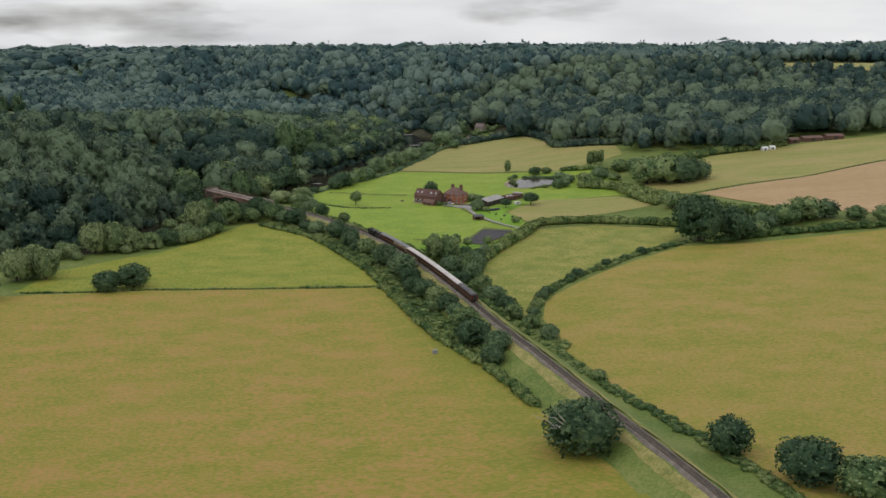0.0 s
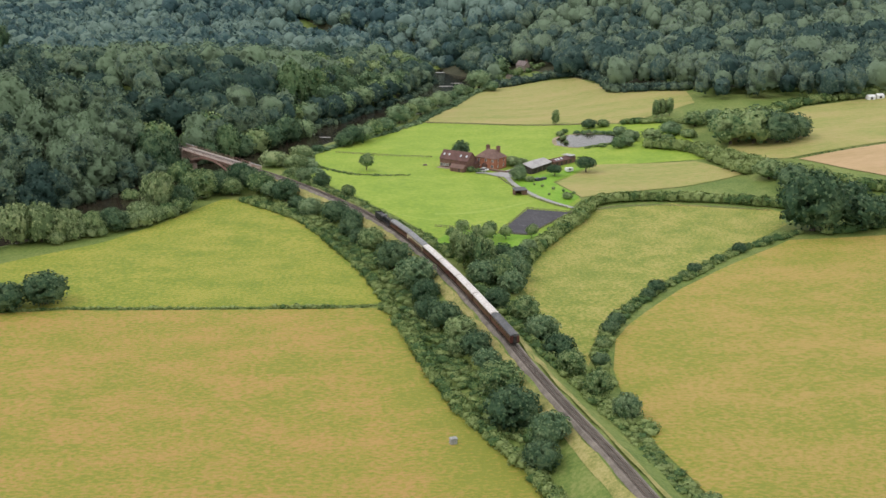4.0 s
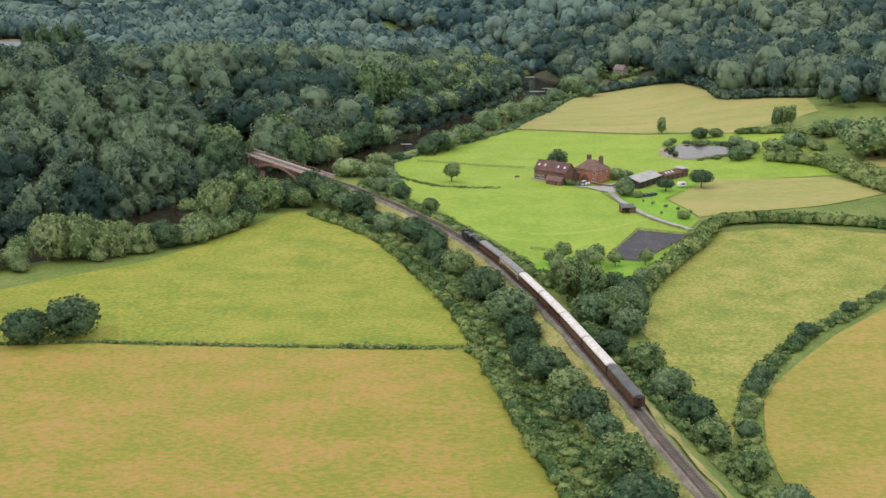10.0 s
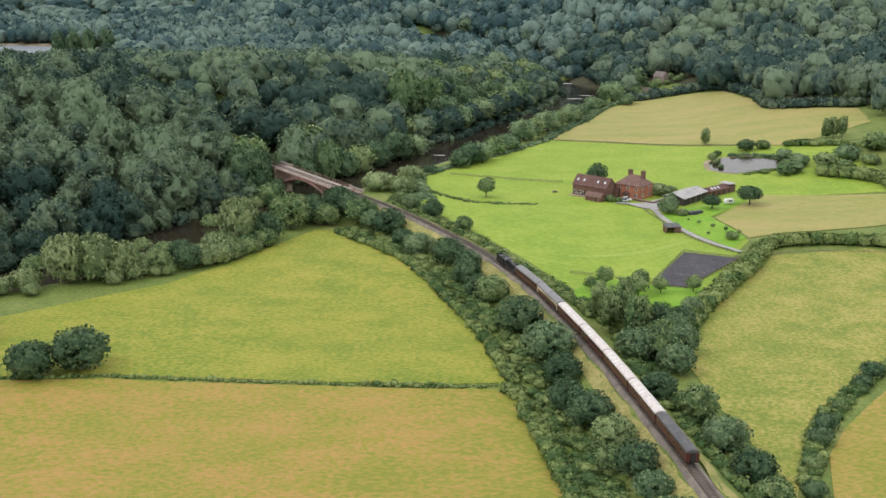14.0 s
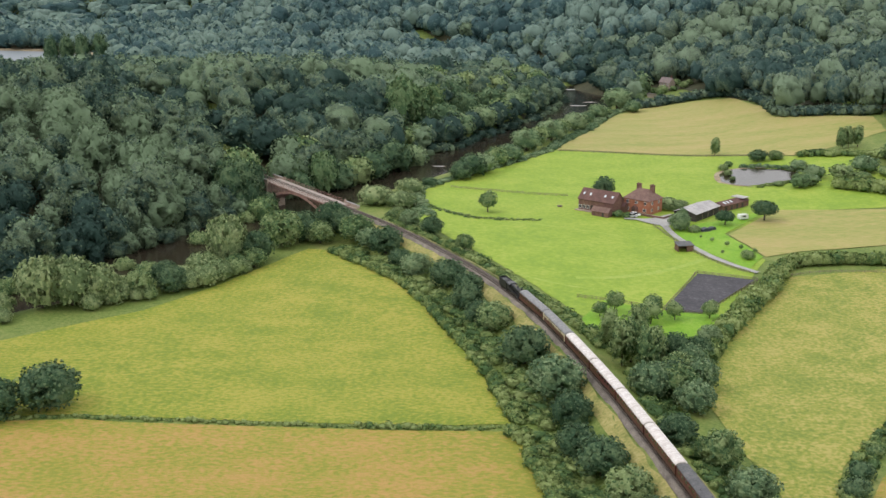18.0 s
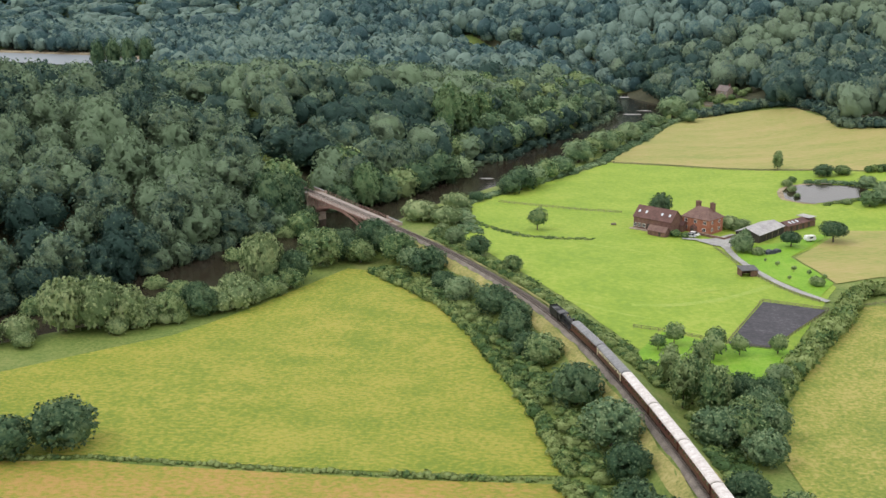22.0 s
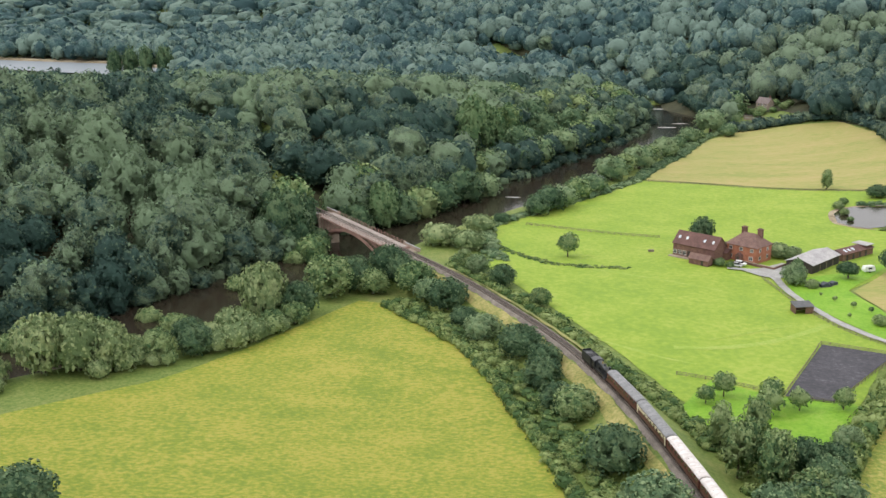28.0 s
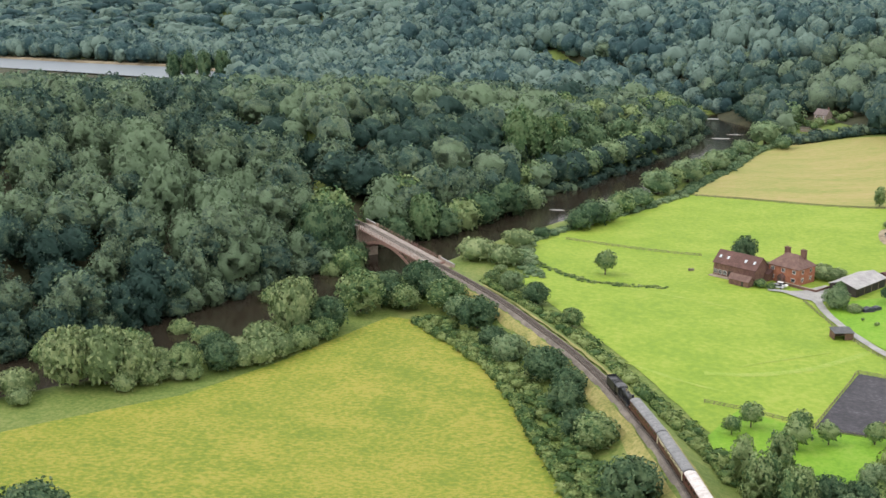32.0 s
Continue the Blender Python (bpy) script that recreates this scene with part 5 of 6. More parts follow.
for x, y, k, s in ((-10, 700, "broad_far", 2.0), (0, 716, "willow_far", 2.2), (12, 734, "willow_far", 2.3), (25, 756, "willow_far", 2.4), (38, 782, "willow_far", 2.6), (50, 806, "broad_far", 2.4), (62, 840, "willow_far", 2.5), (72, 870, "willow_far", 2.5), (82, 905, "willow_far", 2.6),
                   (84, 945, "broad_far", 2.6), (-11, 738, "fresh", 3.3), (-2, 744, "fresh", 2.7), (14, 765, "willow_far", 2.6), (28, 800, "dark_far", 2.6), (45, 840, "willow_far", 2.6), (20, 830, "dark_far", 2.7), (50, 880, "broad_far", 2.7), (30, 880, "broad_far", 2.8),
                   (60, 930, "broad_far", 2.8), (5, 800, "broad_far", 2.8), (-25, 775, "broad_far", 2.8), (0, 850, "dark_far", 2.8), (36, 930, "broad_far", 2.8), (8, 905, "broad_far", 2.8), (-22, 700, "dark_far", 2.4), (-20, 830, "broad_far", 2.8), (78, 985, "broad_far", 2.8), (45, 985, "dark_far", 2.8)):
    plant(k, x - 13, y + 2, s * 0.82, "riverside tree below the wood", "tree", "tree", "trees on the wooded bank", 0.95 if k != "fresh" else 1.5)
for x, y, k, s in ((-69.7, 630, "broad_far", 2.4), (-58, 612, "fresh", 1.9), (-52, 620, "dark_far", 1.9), (-44, 634, "broad_far", 2.0), (-98, 578, "dark_far", 2.0), (-92, 566, "dark_far", 1.7), (-76, 612, "broad_far", 1.9), (-85, 552, "bush", 2.2), (-95, 590, "broad_far", 2.3), (-107, 470, "bush", 2.3), (-128, 462, "bush", 2.6), (-118, 478, "bush", 2.0), (-98, 515, "bush", 2.2), (-36, 648, "dark_far", 2.0),
                   (-26, 668, "dark_far", 2.2), (-16, 683, "willow_far", 1.8), (-92, 533, "bush", 2.0), (-150, 448, "bush", 2.4), (-83, 566, "bush", 2.4), (-79, 556, "broad_far", 1.5), (-88, 574, "broad_far", 1.7), (-74, 548, "bush", 2.2), (-92, 584, "broad_far", 1.8), (-70, 604, "dark_far", 1.8)):
    plant(k, x, y, s, "tree leaning over the far river bank", "tree", "tree", "trees on the far bank", 0.95 if k != "fresh" else 1.45)

# ---- hedges ----
SMALL = [crown(rng, 18, 62, 0.34, 1.6, 2.1, 0.1, spread=0.8, dome=(6, 3)) for _ in range(8)]


def hedge(line, label, scale=1.0, tall=1.0, step=1.7, rows=1, wander=0.6, name="hedge", mat="leaf_hedge", category="hedge", variants=SMALL):
    p, t = curve_line([line[0], *line, line[-1]], step / rows)
    off = RNG.uniform(-wander, wander, len(p))
    x, y = p[:, 0] - t[:, 1] * off, p[:, 1] + t[:, 0] * off
    spots = spots_for(x, y, scale, tall, 0.15)
    return scatter(name, spots, variants, M[mat], label, category)


hedge([(-146, 329), (-118, 326.5), (-88, 328.5), (-53, 325.5), (-12, 322.5), (17, 323)], "low uneven hedge between two fields", 0.5, 0.42, 1.5)
hedge([(-20, 323), (-8, 322.6), (2, 322.8)], "taller dark clump in the field hedge", 0.62, 0.6, 1.5)
hedge([(18, 320), (22.5, 299), (25.5, 277), (28.5, 256), (33.5, 230), (41.5, 206), (48, 180), (53, 150)], "thick green hedge along the railway field", 1.0, 1.0, 1.2, 2, 1.5)
hedge([(-41, 481), (-29, 464), (-15, 442), (-4, 413), (7.5, 377), (14.5, 347), (18.5, 325)], "thick green hedge along the railway pasture", 0.95, 0.95, 1.2, 2, 1.2)
hedge([(25, 318), (29, 296), (33, 276), (36, 256), (40, 235), (46, 212)], "tangled scrub between hedge and railway", 1.25, 0.75, 1.5, 2, 3.2, "scrub", category="scrub")
hedge([(-36, 486), (-22, 464), (-8, 440), (3, 410), (14, 377), (21, 347), (25, 322)], "tangled scrub between hedge and railway", 1.25, 0.75, 1.5, 2, 2.8, "scrub", category="scrub")
hedge([(52, 356), (54, 330), (57, 305), (61, 280), (66, 255), (71, 232), (78, 212)], "dense scrub between railway and fields", 1.2, 0.85, 1.3, 2, 4.0, "scrub", category="scrub")
hedge([(-22, 522), (-8, 503), (4, 482), (14, 462), (23, 440), (31, 420), (38, 402), (44, 386), (50, 370)], "low scrub along the meadow side of the railway", 1.2, 0.95, 1.2, 2, 2.4, "scrub", category="scrub")
hedge([(60, 352), (66, 356), (74, 370), (81, 384), (89, 399), (98, 414), (107.5, 430), (115, 446), (124, 461), (142, 466), (160, 465), (180, 458), (204, 443), (214, 430)], "tall thick hedge round the rough pasture", 1.55, 1.7, 1.3, 2, 1.5)
hedge([(75, 244), (76.5, 261), (83, 281), (92, 300), (108, 322), (134, 348), (161, 376), (196, 401)], "bushy overgrown hedge between pasture and hay meadow", 0.9, 0.62, 1.4, 2, 2.0)
for x, y, s in ((77, 262, 1.5), (81, 275, 1.3), (86, 287, 1.7), (90, 295, 1.6), (97, 306, 1.1), (108, 321, 1.4), (113, 328, 1.7), (127, 341, 1.2), (133, 348, 1.5), (147, 361, 1.2), (160, 374, 1.6), (176, 386, 1.3)):
    plant("darkbush" if s > 1.35 else "bush", x, y, s * 0.85, "dark rounded bush in the overgrown hedge", "bush", "bush", "bushes of the overgrown hedge", 0.95)
hedge([(206, 398), (240, 404), (300, 402), (367, 402), (460, 406), (560, 408)], "long field hedge below the slope", 1.7, 1.5, 1.8, 2, 2.0)
hedge([(212, 505), (206, 540), (200, 566), (182, 584), (206, 560), (222, 520), (250, 462), (284, 436)], "thick hedge beside the gold fields", 2.0, 1.9, 1.7, 2, 2.6)
hedge([(-10, 566), (-2, 553), (10, 539), (18, 534), (41, 531)], "overgrown ditch across the meadow", 0.5, 0.34, 1.0, 2, 1.7, "scrub", "leaf_hedge", "scrub")
hedge([(-6, 538), (-11, 566), (-10, 598), (6, 620), (28, 652), (42, 671), (60, 699), (69, 726), (94, 781), (112, 834), (131, 862)], "scrub along the river edge of the meadow", 1.1, 0.65, 1.5, 2, 3.0, "scrub", "leaf_bank", "scrub")
hedge([(244, 524), (330, 547.5), (440, 599.5), (610, 660.5)], "thin dark boundary line between two sloping fields", 0.45, 0.35, 2.0, 1, 0.5)
hedge([(177, 620), (172, 629), (162, 636), (151, 639)], "rushes and low scrub round the pond", 0.8, 0.7, 1.2, 2, 1.4, "scrub", "leaf_bank", "scrub")
hedge([(148, 593), (158, 597.5), (169, 602), (177, 610)], "rushes and low scrub round the pond", 0.7, 0.5, 1.2, 2, 1.2, "scrub", "leaf_hedge", "scrub")
hedge([(186, 655), (215, 640), (228, 622)], "scrub along the meadow end", 1.4, 1.2, 1.5, 2, 2.5, "scrub", category="scrub")
hedge([(262, 622), (298, 653), (358, 674), (376, 679)], "shrubby edge of the hillside wood", 2.2, 2.0, 2.0, 2, 3.0, "scrub", category="scrub")

hedge([(136, 862), (174, 872), (203, 855), (211, 805), (209, 768), (230, 750), (254, 733)], "dark scrub at the foot of the hillside wood", 2.3, 2.2, 2.2, 2, 3.5, "scrub", "leaf_hill", "scrub")
for off, lo, hi in ((20.0, 380, 1010),):
    hedge([(float(x - ty * off), float(y + tx * off)) for (x, y), (tx, ty) in zip(bank_p, bank_t) if lo < y < hi and -260 < x], "overhanging scrub along the wooded river bank", 2.4, 2.2, 5.0, 1, 3.0, "scrub", "leaf_wood", "scrub")

hedge([(72, 238), (73, 222), (77, 188), (84, 160), (93, 130), (102, 98), (108, 60)], "rough weedy strip between railway and hay meadow", 0.95, 0.5, 1.3, 2, 2.2, "scrub", category="scrub")

# ---- fences ----
post_bm = bmesh.new()
box(post_bm, (0.14, 0.14, 1.35), (0, 0, -0.15), 0.02)
POST = bpy.data.meshes.new("post")
post_bm.to_mesh(POST)
post_bm.free()
POST.materials.append(M["wood"])


def fence(line, label, gap=2.6, rails=3, lift=0.0):
    ob = thing("fence", Matrix(), label, "fence", "farm fences")
    p, t = curve_line([line[0], *line, line[-1]], gap)
    z = ground(p[:, 0], p[:, 1]) + lift
    for (x, y), h, (tx, ty) in zip(p, z, t):
        post = new("post", POST)
        post.parent = ob
        post.matrix_basis = Matrix.Translation((x, y, h)) @ Matrix.Rotation(math.atan2(ty, tx), 4, "Z")
    for r in range(rails):
        bm = bmesh.new()
        for k in range(len(p) - 1):
            a, b = Vector((*p[k], z[k] + 0.4 + 0.36 * r)), Vector((*p[k + 1], z[k + 1] + 0.4 + 0.36 * r))
            d = b - a
            box(bm, (d.length, 0.05, 0.12), (a + b) / 2, turn=d.to_track_quat("X", "Z").to_matrix().to_4x4())
        part("fence_rail", bm, M["wood"], ob)
    return ob


fence([(4, 599), (20, 591.5), (41, 583), (59, 577.5)], "weathered post-and-rail fence across the meadow")
fence([(65, 695), (105, 682), (143, 672), (178, 660)], "weathered post-and-rail fence below the hay field", 3.2)
fence([(69, 409.5), (72, 416), (78.7, 430), (85.5, 444.5), (88.7, 451.6), (92, 450.4), (99, 447.5), (105, 445), (108, 443.6), (105.5, 440), (95, 425.5), (84, 410), (81.4, 406.4), (78, 407), (72.5, 408.8), (69.4, 409.7)], "post-and-rail fence round the riding arena")
fence([(86, 521), (88.5, 507), (91.5, 490), (96.5, 472), (102.5, 459), (109, 450.5)], "post-and-rail fence along the farm drive")
fence([(118, 448), (135, 455), (165, 452), (200, 436)], "thin wire fence across the rough pasture", 4.0, 2)
fence([(44, 424), (55, 419), (68, 411)], "post-and-rail fence beside the orchard")


# ---- farm ----
def at(x, y, turn, lift=0.0):
    return Matrix.Translation((x, y, float(ground(x, y)) + lift)) @ Matrix.Rotation(radians(turn), 4, "Z")


def gable_roof(parent, length, depth, eave, ridge, mat, over=0.35, thick=0.18, name="roof_slope"):
    """Two sloping slabs along x."""
    for side in (-1, 1):
        run = depth / 2 + over
        drop = (ridge - eave) * run / (depth / 2)
        bm = bmesh.new()
        lo, hi = (side * run, ridge - drop), (0, ridge)
        vs = [bm.verts.new((x, y, z + dz)) for dz in (0, thick) for x, (y, z) in ((-length / 2 - over, lo), (length / 2 + over, lo), (length / 2 + over, hi), (-length / 2 - over, hi))]
        for f in ((3, 2, 1, 0), (4, 5, 6, 7), (0, 1, 5, 4), (1, 2, 6, 5), (2, 3, 7, 6), (3, 0, 4, 7)):
            bm.faces.new([vs[k] for k in f])
        bmesh.ops.recalc_face_normals(bm, faces=bm.faces)
        part(name, bm, M[mat], parent)


def gable_walls(parent, length, depth, eave, ridge, mat, label=""):
    bm = bmesh.new()
    section = [(-depth / 2, -0.6), (depth / 2, -0.6), (depth / 2, eave), (0, ridge), (-depth / 2, eave)]
    a = [bm.verts.new((-length / 2, y, z)) for y, z in section]
    b = [bm.verts.new((length / 2, y, z)) for y, z in section]
    for k in range(5):
        bm.faces.new((a[k], b[k], b[(k + 1) % 5], a[(k + 1) % 5]))
    bm.faces.new(a)
    bm.faces.new(b[::-1])
    bmesh.ops.recalc_face_normals(bm, faces=bm.faces)
    return part("wall", bm, M[mat], parent, label)


def window(parent, x, y, z, w, h, turn=0.0, glass="glass"):
    """A framed pane with a sill in a wall that looks along its own -y."""
    r = Matrix.Rotation(radians(turn), 4, "Z")
    spot = r @ Vector((x, y, z))
    pane = boxpart("window", (w, 0.10, h), spot, M[glass], parent, turn=r)
    for dx, dz, sw, sh in ((-w / 2, 0, 0.1, h), (w / 2, 0, 0.1, h), (0, h - 0.05, w + 0.1, 0.1), (0, 0, w + 0.25, 0.1), (0, 0, 0.07, h)):
        boxpart("window_sill" if sw > w + 0.2 else "window_frame", (sw, 0.16, sh), spot + r @ Vector((dx, 0, dz)), M["white"], pane, turn=r)


house = thing("farmhouse", at(86.1, 546.9, -43, 0.25), "red brick farmhouse with hipped clay-tile roof and two chimneys", "house")
HW, HD, HE = 12.4, 10.4, 6.0
boxpart("wall", (HW, HD, HE + 0.6), (0, 0, -0.6), M["brick"], house, "red brick walls")
bm = bmesh.new()
o = 0.45
low = [bm.verts.new((sx * (HW / 2 + o), sy * (HD / 2 + o), HE - 0.1)) for sx, sy in ((-1, -1), (1, -1), (1, 1), (-1, 1))]
under = [bm.verts.new((sx * (HW / 2 + o), sy * (HD / 2 + o), HE - 0.3)) for sx, sy in ((-1, -1), (1, -1), (1, 1), (-1, 1))]
top = [bm.verts.new((sx * 2.4, 0, HE + 3.9)) for sx in (-1, 1)]
for f in ((low[0], low[1], top[1], top[0]), (low[1], low[2], top[1]), (low[2], low[3], top[0], top[1]), (low[3], low[0], top[0]), tuple(under[::-1])):
    bm.faces.new(f)
for k in range(4):
    bm.faces.new((under[k], under[(k + 1) % 4], low[(k + 1) % 4], low[k]))
bmesh.ops.recalc_face_normals(bm, faces=bm.faces)
part("roof", bm, M["roof_tile"], house, "hipped brown clay-tile roof")
for x, y in ((-3.0, 1.2), (3.4, 1.6)):
    stack = boxpart("chimney", (1.9, 1.2, 3.6), (x, y, HE + 1.8), M["brick_old"], house, "tall brick chimney stack", 0.04)
    boxpart("chimney_cap", (2.1, 1.4, 0.25), (x, y, HE + 5.3), M["brick_old"], stack)
    for dx in (-0.35, 0.35):
        bm = bmesh.new()
        tube(bm, (x + dx, y, HE + 5.5), (x + dx, y, HE + 6.0), 0.17, 0.14, 8)
        part("chimney_pot", bm, M["roof_tile"], stack)
for x in (-4.4, 0, 4.4):
    window(house, x, -HD / 2, 3.9, 1.25, 1.3)
for x in (-4.4, 4.2):
    window(house, x, -HD / 2, 0.9, 1.5, 1.4)
for x in (-2.5, 2.5):
    window(house, x, -HW / 2, 3.9, 1.1, 1.3, 90)
    window(house, x, -HW / 2, 1.0, 1.2, 1.4, 90)
porch = boxpart("porch", (2.4, 1.6, 2.4), (-0.2, -HD / 2 - 0.8, -0.1), M["brick_old"], house, "brick porch with small pitched roof")
bm = bmesh.new()
prism(bm, [(-1.6, 2.2), (1.2, 2.2), (-0.2, 3.5)], -HD / 2 - 1.8, -HD / 2)
part("porch_roof", bm, M["roof_barn"], porch)
boxpart("front_door", (1.0, 0.1, 2.0), (-0.2, -HD / 2 - 1.62, 0), M["dark_board"], porch)
wall_garden = thing("garden_wall", at(89, 537.5, -43, 0), "low brick garden wall before the farmhouse", "wall")
boxpart("wall", (15, 0.35, 1.3), (-1.5, -2.2, -0.2), M["brick_old"], wall_garden)
boxpart("wall", (0.35, 12, 1.3), (6.2, 3.8, -0.2), M["brick_old"], wall_garden)
boxpart("coping", (15.3, 0.5, 0.14), (-1.5, -2.2, 1.1), M["stone"], wall_garden)

barn = thing("barn_wing", at(68.4, 549.0, -40, 0.2), "converted brick barn with dark red tile roof and skylights", "barn")
gable_walls(barn, 17.5, 8.4, 4.8, 8.7, "brick_old", "dark red brick walls")
gable_roof(barn, 17.5, 8.4, 4.8, 8.7, "roof_barn")
slope = math.atan2(3.9, 4.2)
for x in (-7.2, -3.9, 3.4, 7.0):
    bm = bmesh.new()
    box(bm, (0.85, 1.2, 0.1), (x, -2.2, 6.85), turn=Matrix.Rotation(slope, 4, "X"))
    part("skylight", bm, M["skylight"], barn, "pale roof window")
for x in (-7.8, -5.8, -3.8, 1.0, 3.4, 5.8):
    window(barn, x, -4.2, 0.7, 1.3, 1.5)
boxpart("barn_door", (2.2, 0.12, 2.6), (-1.4, -4.22, -0.1), M["dark_board"], barn)
boxpart("terrace", (18.5, 2.2, 0.5), (0, -5.4, -0.35), M["stone"], barn, "pale stone terrace before the barn")
lean = thing("outhouse", at(67.4, 538.4, -40, 0.1), "small brick outhouse with brown tile roof", "outhouse")
gable_walls(lean, 8, 3.4, 2.2, 3.7, "brick_old")
gable_roof(lean, 8, 3.4, 2.2, 3.7, "roof_tile")
boxpart("door", (0.9, 0.1, 1.9), (1.5, -1.72, 0), M["dark_board"], lean)
link = thing("link_building", at(77.6, 546.6, -42, 0.1), "low link building between barn and house", "outhouse")
gable_walls(link, 4, 4, 2.6, 4.0, "brick_old")
gable_roof(link, 4, 4, 2.6, 4.0, "roof_barn", 0.1)

long_barn = thing("long_barn", at(107.6, 539.2, 50, 0.1), "long dark timber barn with grey cement-sheet roof", "barn")
gable_walls(long_barn, 21, 10, 3.3, 4.9, "dark_board", "dark stained timber walls")
gable_roof(long_barn, 21, 10, 3.3, 4.9, "sheet", 0.5, 0.12)
# Openings are solid dark panels; the shade inside is put into their colour.
for x in (-7, -2, 3, 8):
    boxpart("barn_opening", (3.4, 0.12, 2.4), (x, -5.02, 0), M["grime"], long_barn)
    boxpart("timber_post", (0.25, 0.2, 3.2), (x + 2.4, -5.06, 0), M["wood"], long_barn)
stable = thing("stable_block", at(125.5, 554.8, 41, 0.1), "brown stable block with low roof and pale skylights", "stable")
gable_walls(stable, 19, 6, 2.7, 3.9, "brown_board", "brown timber walls")
gable_roof(stable, 19, 6, 2.7, 3.9, "roof_barn", 0.4, 0.12)
for x in (-6.5, -4.2, -1.6):
    bm = bmesh.new()
    box(bm, (1.1, 1.5, 0.08), (x, -1.6, 3.42), turn=Matrix.Rotation(math.atan2(1.2, 3), 4, "X"))
    part("skylight", bm, M["skylight"], stable, "pale roof light")
boxpart("flat_end", (5, 6.4, 0.2), (7.2, 0, 3.86), M["sheet"], stable, "pale sheet roofing at the end")
for x in (-7, -3, 1, 5):
    boxpart("stable_door", (1.3, 0.1, 2.1), (x, -3.02, 0), M["dark_board"], stable)

shelter = thing("field_shelter", at(90.8, 483.5, 10, 0.25), "small dark wooden field shelter beside the drive", "shed")
for x, y, sx, sy in ((-2.9, 0, 0.12, 4), (2.9, 0, 0.12, 4), (0, 2, 5.9, 0.12), (1.6, -2, 2.7, 0.12)):
    boxpart("wall_panel", (sx, sy, 2.4), (x, y, 0), M["brown_board"], shelter)
bm = bmesh.new()
box(bm, (6.4, 4.9, 0.14), (0, 0, 2.5), turn=Matrix.Rotation(radians(7), 4, "X"))
part("roof", bm, M["roof_dark"], shelter)


def car(x, y, turn, mat, label):
    ob = thing("car", at(x, y, turn, 0.6), label, "car", "parked cars")
    bm = bmesh.new()
    prism(bm, [(-2.1, 0.35), (2.1, 0.35), (2.15, 0.75), (1.3, 0.95), (-2.05, 1.0), (-2.15, 0.7)], -0.88, 0.88)
    part("body", bm, M[mat], ob)
    bm = bmesh.new()
    prism(bm, [(-1.95, 0.98), (1.2, 0.95), (0.55, 1.46), (-1.5, 1.5)], -0.78, 0.78)
    part("cabin", bm, M["glass"], ob, "dark glazed cabin")
    boxpart("roof", (2.0, 1.5, 0.06), (-0.45, 0, 1.47), M[mat], ob)
    for wx in (-1.3, 1.3):
        for wy in (-0.82, 0.82):
            bm = bmesh.new()
            tube(bm, (wx, wy - 0.1, 0.32), (wx, wy + 0.1, 0.32), 0.32, sides=12)
            part("wheel", bm, M["tyre"], ob)
    return ob


car(79.6, 534.4, -30, "car_silver", "silver estate car parked before the farmhouse")
car(81.2, 536.6, -30, "white", "white car parked before the farmhouse")
caravan = thing("caravan", at(125.2, 531.6, 20, 0.4), "small white caravan parked beside the farm", "caravan")
bm = bmesh.new()
prism(bm, [(-2.0, 0.5), (2.0, 0.5), (2.2, 1.2), (1.8, 2.3), (-1.8, 2.4), (-2.2, 1.3)], -1.0, 1.0)
part("body", bm, M["white"], caravan)
boxpart("window", (1.6, 0.05, 0.6), (0, -1.02, 1.3), M["glass"], caravan)
for y in (-0.85, 0.85):
    bm = bmesh.new()
    tube(bm, (0, y - 0.1, 0.35), (0, y + 0.1, 0.35), 0.35, sides=12)
    part("wheel", bm, M["tyre"], caravan)
for k, (x, y, a, s) in enumerate(((105.2, 512.4, 20, 1.0), (108.4, 514.6, 35, 0.8), (102.6, 513.6, 5, 0.6))):
    tarp = thing("covered_stack", at(x, y, a, 0.3), "stack under a dark tarpaulin by the garden", "stack", "covered stacks")
    bm = bmesh.new()
    prism(bm, [(-1.9 * s, 0), (1.9 * s, 0), (1.7 * s, 1.0), (0.2, 1.5 * s), (-1.7 * s, 0.9)], -1.2 * s, 1.2 * s)
    part("tarpaulin", bm, M["tarp"], tarp)
    boxpart("pallet", (4.2 * s, 2.8 * s, 0.12), (0, 0, -0.06), M["wood"], tarp)

trough = thing("concrete_box", at(28.2, 213.6, 15, 0.16), "small grey concrete box standing in the meadow", "trough")
boxpart("body", (1.7, 1.3, 1.5), (0, 0, -0.1), M["stone_grey"], trough, bevel=0.06)
boxpart("lid", (1.9, 1.5, 0.14), (0, 0, 1.4), M["stone_grey"], trough, "paler slab lid", 0.03)
feeder = thing("hay_feeder", at(51.4, 556, 10, 0.16), "low wooden hay feeder in the meadow", "feeder")
boxpart("crib", (2.0, 1.2, 0.7), (0, 0, 0.1), M["wood"], feeder)
for x in (-0.9, 0.9):
    boxpart("leg", (0.12, 1.1, 0.4), (x, 0, -0.2), M["wood"], feeder)


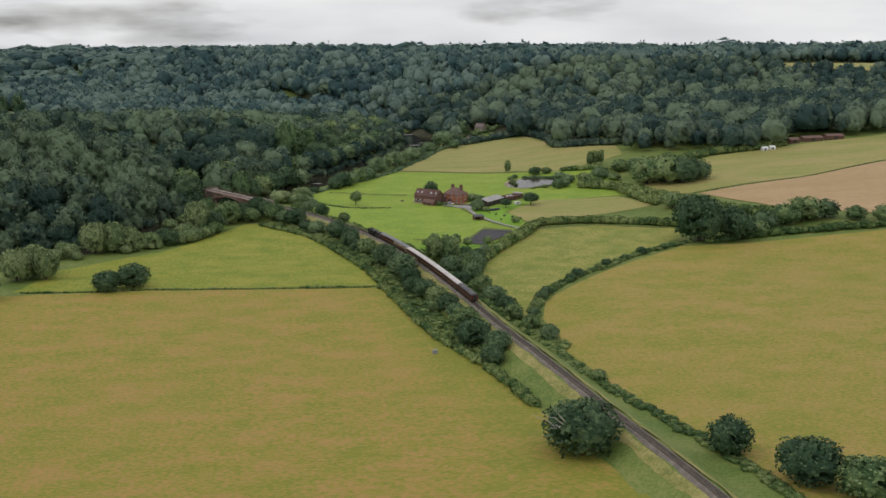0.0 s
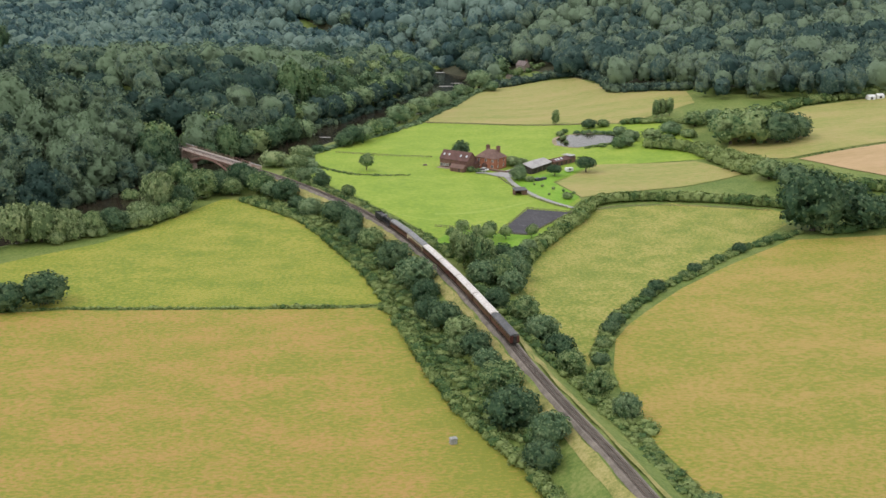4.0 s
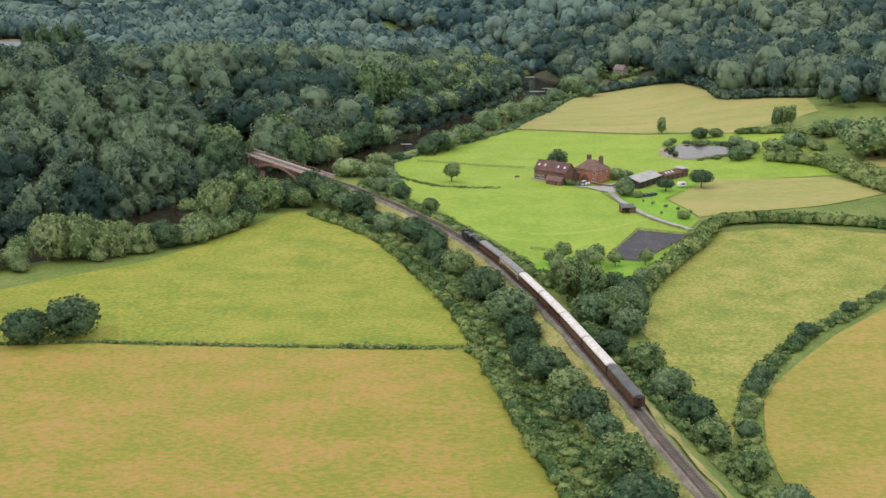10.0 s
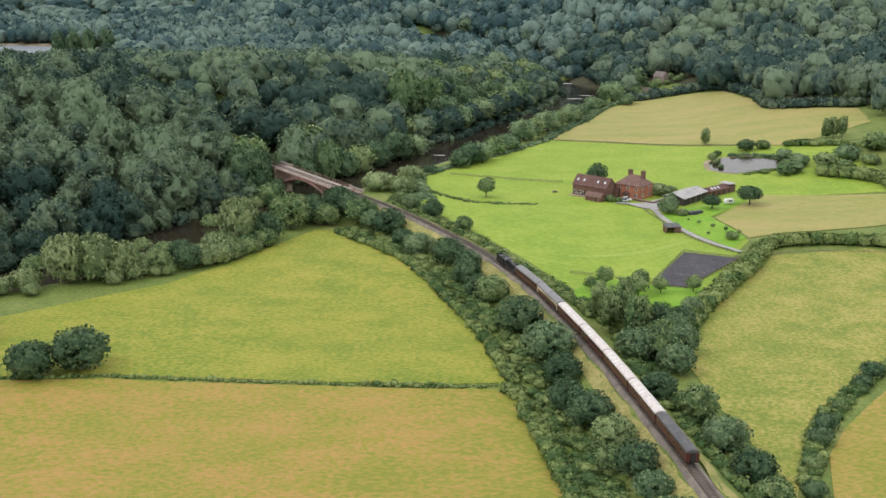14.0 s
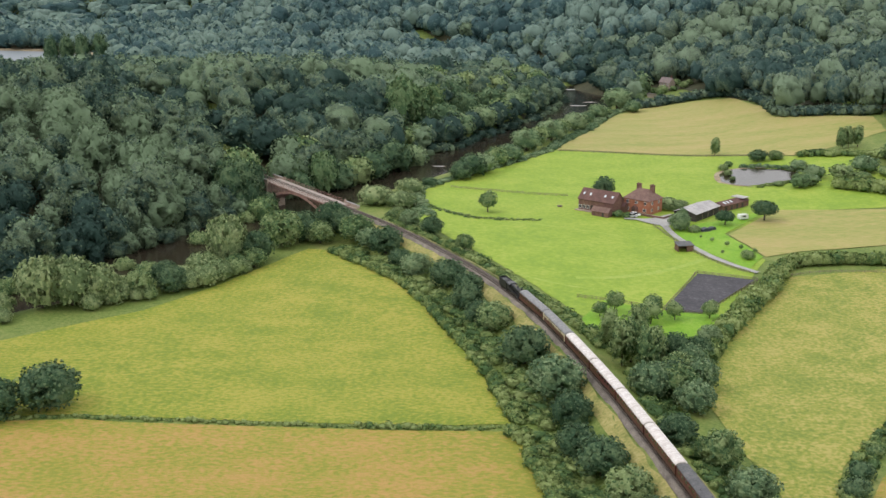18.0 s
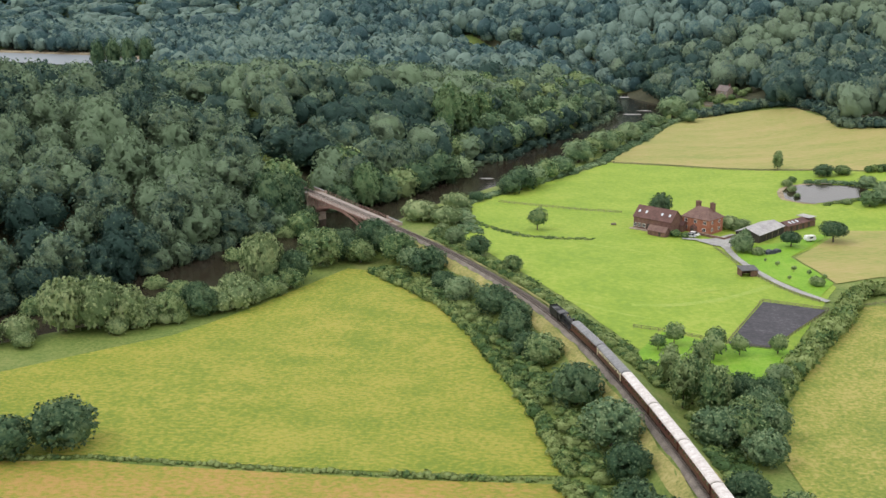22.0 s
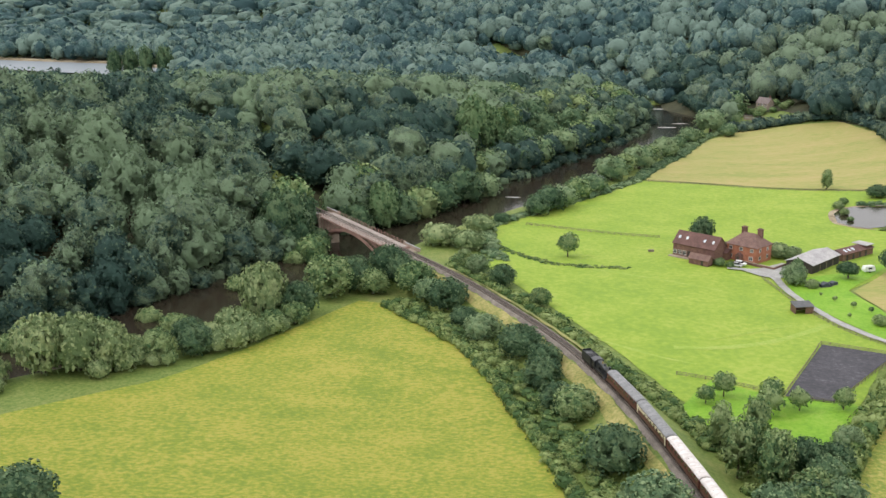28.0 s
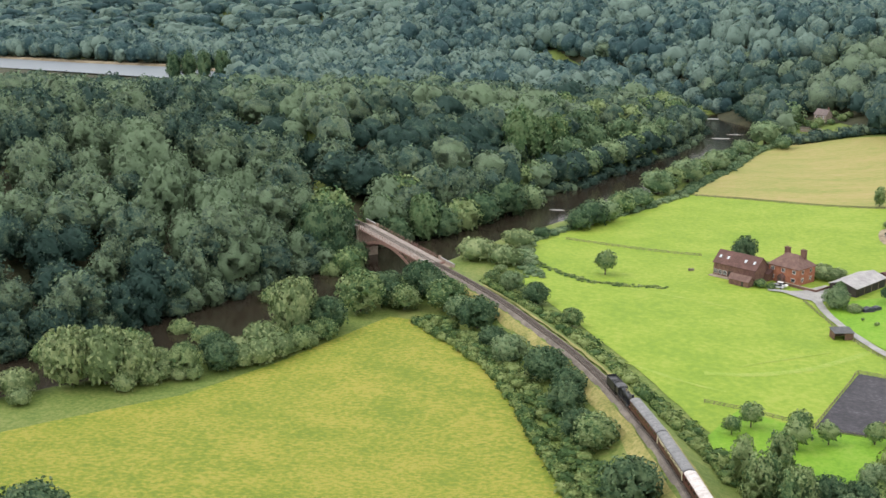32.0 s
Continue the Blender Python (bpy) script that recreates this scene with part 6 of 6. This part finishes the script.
def cottage(x, y, turn, label, wide=11, lift=0.2, roof="roof_tile", wall="brick_old"):
    ob = thing("cottage", at(x, y, turn, lift), label, "house")
    gable_walls(ob, wide, 6.5, 4.6, 8.0, wall)
    gable_roof(ob, wide, 6.5, 4.6, 8.0, roof)
    boxpart("chimney", (0.9, 0.8, 3.0), (wide / 2 - 1, 0, 6.8), M["brick_old"], ob, "brick chimney")
    for wx in (-3, 0, 3):
        window(ob, wx, -3.25, 2.6, 1.1, 1.1)
        window(ob, wx, -3.25, 0.6, 1.1, 1.1)
    return ob


cottage(170, 934, -50, "weathered brick cottage among shrubs at the wood's edge", 10, roof="roof_old", wall="stone")
for x, y in ((158, 922), (164, 917), (172, 918), (180, 922), (186, 930), (154, 932), (178, 940), (160, 910), (150, 918)):
    plant("bush", x, y, float(RNG.uniform(1.2, 2.0)), "shrub in the cottage garden", "bush", "shrub", "cottage shrubs")
for x, y, a, w in ((160, 921, -48, 14), (158, 912, -40, 17), (157, 902, -32, 15)):
    ob = thing("terrace_wall", at(x, y, a, 0.0), "low pale stone terrace wall in the cottage garden", "wall", "garden terraces")
    boxpart("wall", (w, 0.5, 1.5), (0, 0, -0.4), M["stone"], ob, bevel=0.05)
    boxpart("coping", (w + 0.3, 0.7, 0.15), (0, 0, 1.1), M["stone_grey"], ob, "pale stone coping")
for n, (x, y, a, w) in enumerate(((405, 691, 8, 18), (427, 696, 8, 16), (387, 687, 12, 9))):
    ob = thing("farm_shed", at(x, y, a, 0.3), "low farm shed with brown sheet roof on the slope", "shed", "sheds on the slope")
    gable_walls(ob, w, 8, 2.6, 4.0, "brown_board")
    gable_roof(ob, w, 8, 2.6, 4.0, "roof_tile")
    boxpart("door", (3, 0.1, 2.2), (0, -4.03, 0), M["dark_board"], ob)
for x, y in ((352, 661), (359, 663)):
    ob = thing("white_tent", at(x, y, 0, 0.4), "small white shelter on the slope", "tent", "white shelters")
    gable_walls(ob, 5, 4, 1.8, 3.0, "white")
    # Closed panel in the boarding colour, painting the shaded inside of the tent.
    boxpart("opening", (1.5, 0.06, 1.6), (0, -2.01, 0), M["dark_board"], ob)
pole = thing("utility_pole", at(338, 668, 0), "tall grey timber utility pole at the wood's edge", "pole")
bm = bmesh.new()
tube(bm, (0, 0, -0.5), (0, 0, 13), 0.22, 0.15, 8)
part("mast", bm, M["wood"], pole)
boxpart("cross_arm", (2.4, 0.15, 0.15), (0, 0, 12.2), M["wood"], pole)

# ---- river stones and weir ----
for n, (x, y, w, d) in enumerate(((103, 1012, 24, 5), (100, 915, 14, 4), (112, 934, 10, 3), (-2, 677, 9, 2.0), (-12, 690, 6, 3))):
    weir = thing("gravel_bar", Matrix.Translation((x, y, -4.95)), "pale shingle bar breaking the river surface", "shingle", "shingle bars", "structure")
    bm = bmesh.new()
    bmesh.ops.create_icosphere(bm, subdivisions=3, radius=0.5)
    for v in bm.verts:
        k = 1 + 0.5 * noise.noise((v.co.x * 3 + n, v.co.y * 3, v.co.z))
        v.co = Vector((v.co.x * w * k, v.co.y * d * k, v.co.z * 0.7))
    part("shingle", bm, M["stone_grey"], weir)
platform = thing("jetty", Matrix.Translation((160, 634, float(ground(160.0, 634.0)) + 0.2)), "small pale jetty at the pond", "jetty")
boxpart("planks", (5, 1.6, 0.12), (0, 0, 0.45), M["wood"], platform)
for x in (-2.2, 2.2):
    boxpart("jetty_post", (0.15, 0.15, 1.0), (x, -0.6, -0.4), M["wood"], platform)

# ---- tall trees by the reservoir, lines in the meadow ----
for x, y, k, s, h in ((-376, 1168, "dark_far", 1.5, 2.1), (-362, 1172, "dark_far", 1.6, 2.0), (-347, 1170, "dark_far", 1.5, 2.2), (-331, 1174, "dark_far", 1.7, 2.0)):
    plant(k, x, y, s, "tall tree standing by the reservoir", "tree", "tree", "trees by the reservoir", h, float(ground(x, y)) - 3.0)
for n, (line, w, h) in enumerate((([(57, 452.5), (66, 458), (76, 464), (86, 469.5)], 0.28, 0.24), ([(46, 446), (58, 446), (74, 452), (90, 465), (97, 472)], 1.3, 0.21), ([(26, 530), (44, 520), (58, 512), (70, 505)], 0.5, 0.22), ([(20, 455), (30, 447), (42, 437), (52, 432)], 0.5, 0.22))):
    ribbon(f"path_{n + 1}", line, (-w, 0, w), (h, h + 0.02, h), M["trodden"], "faint pale trodden line in the mown meadow", category="path", noisy=0.4)
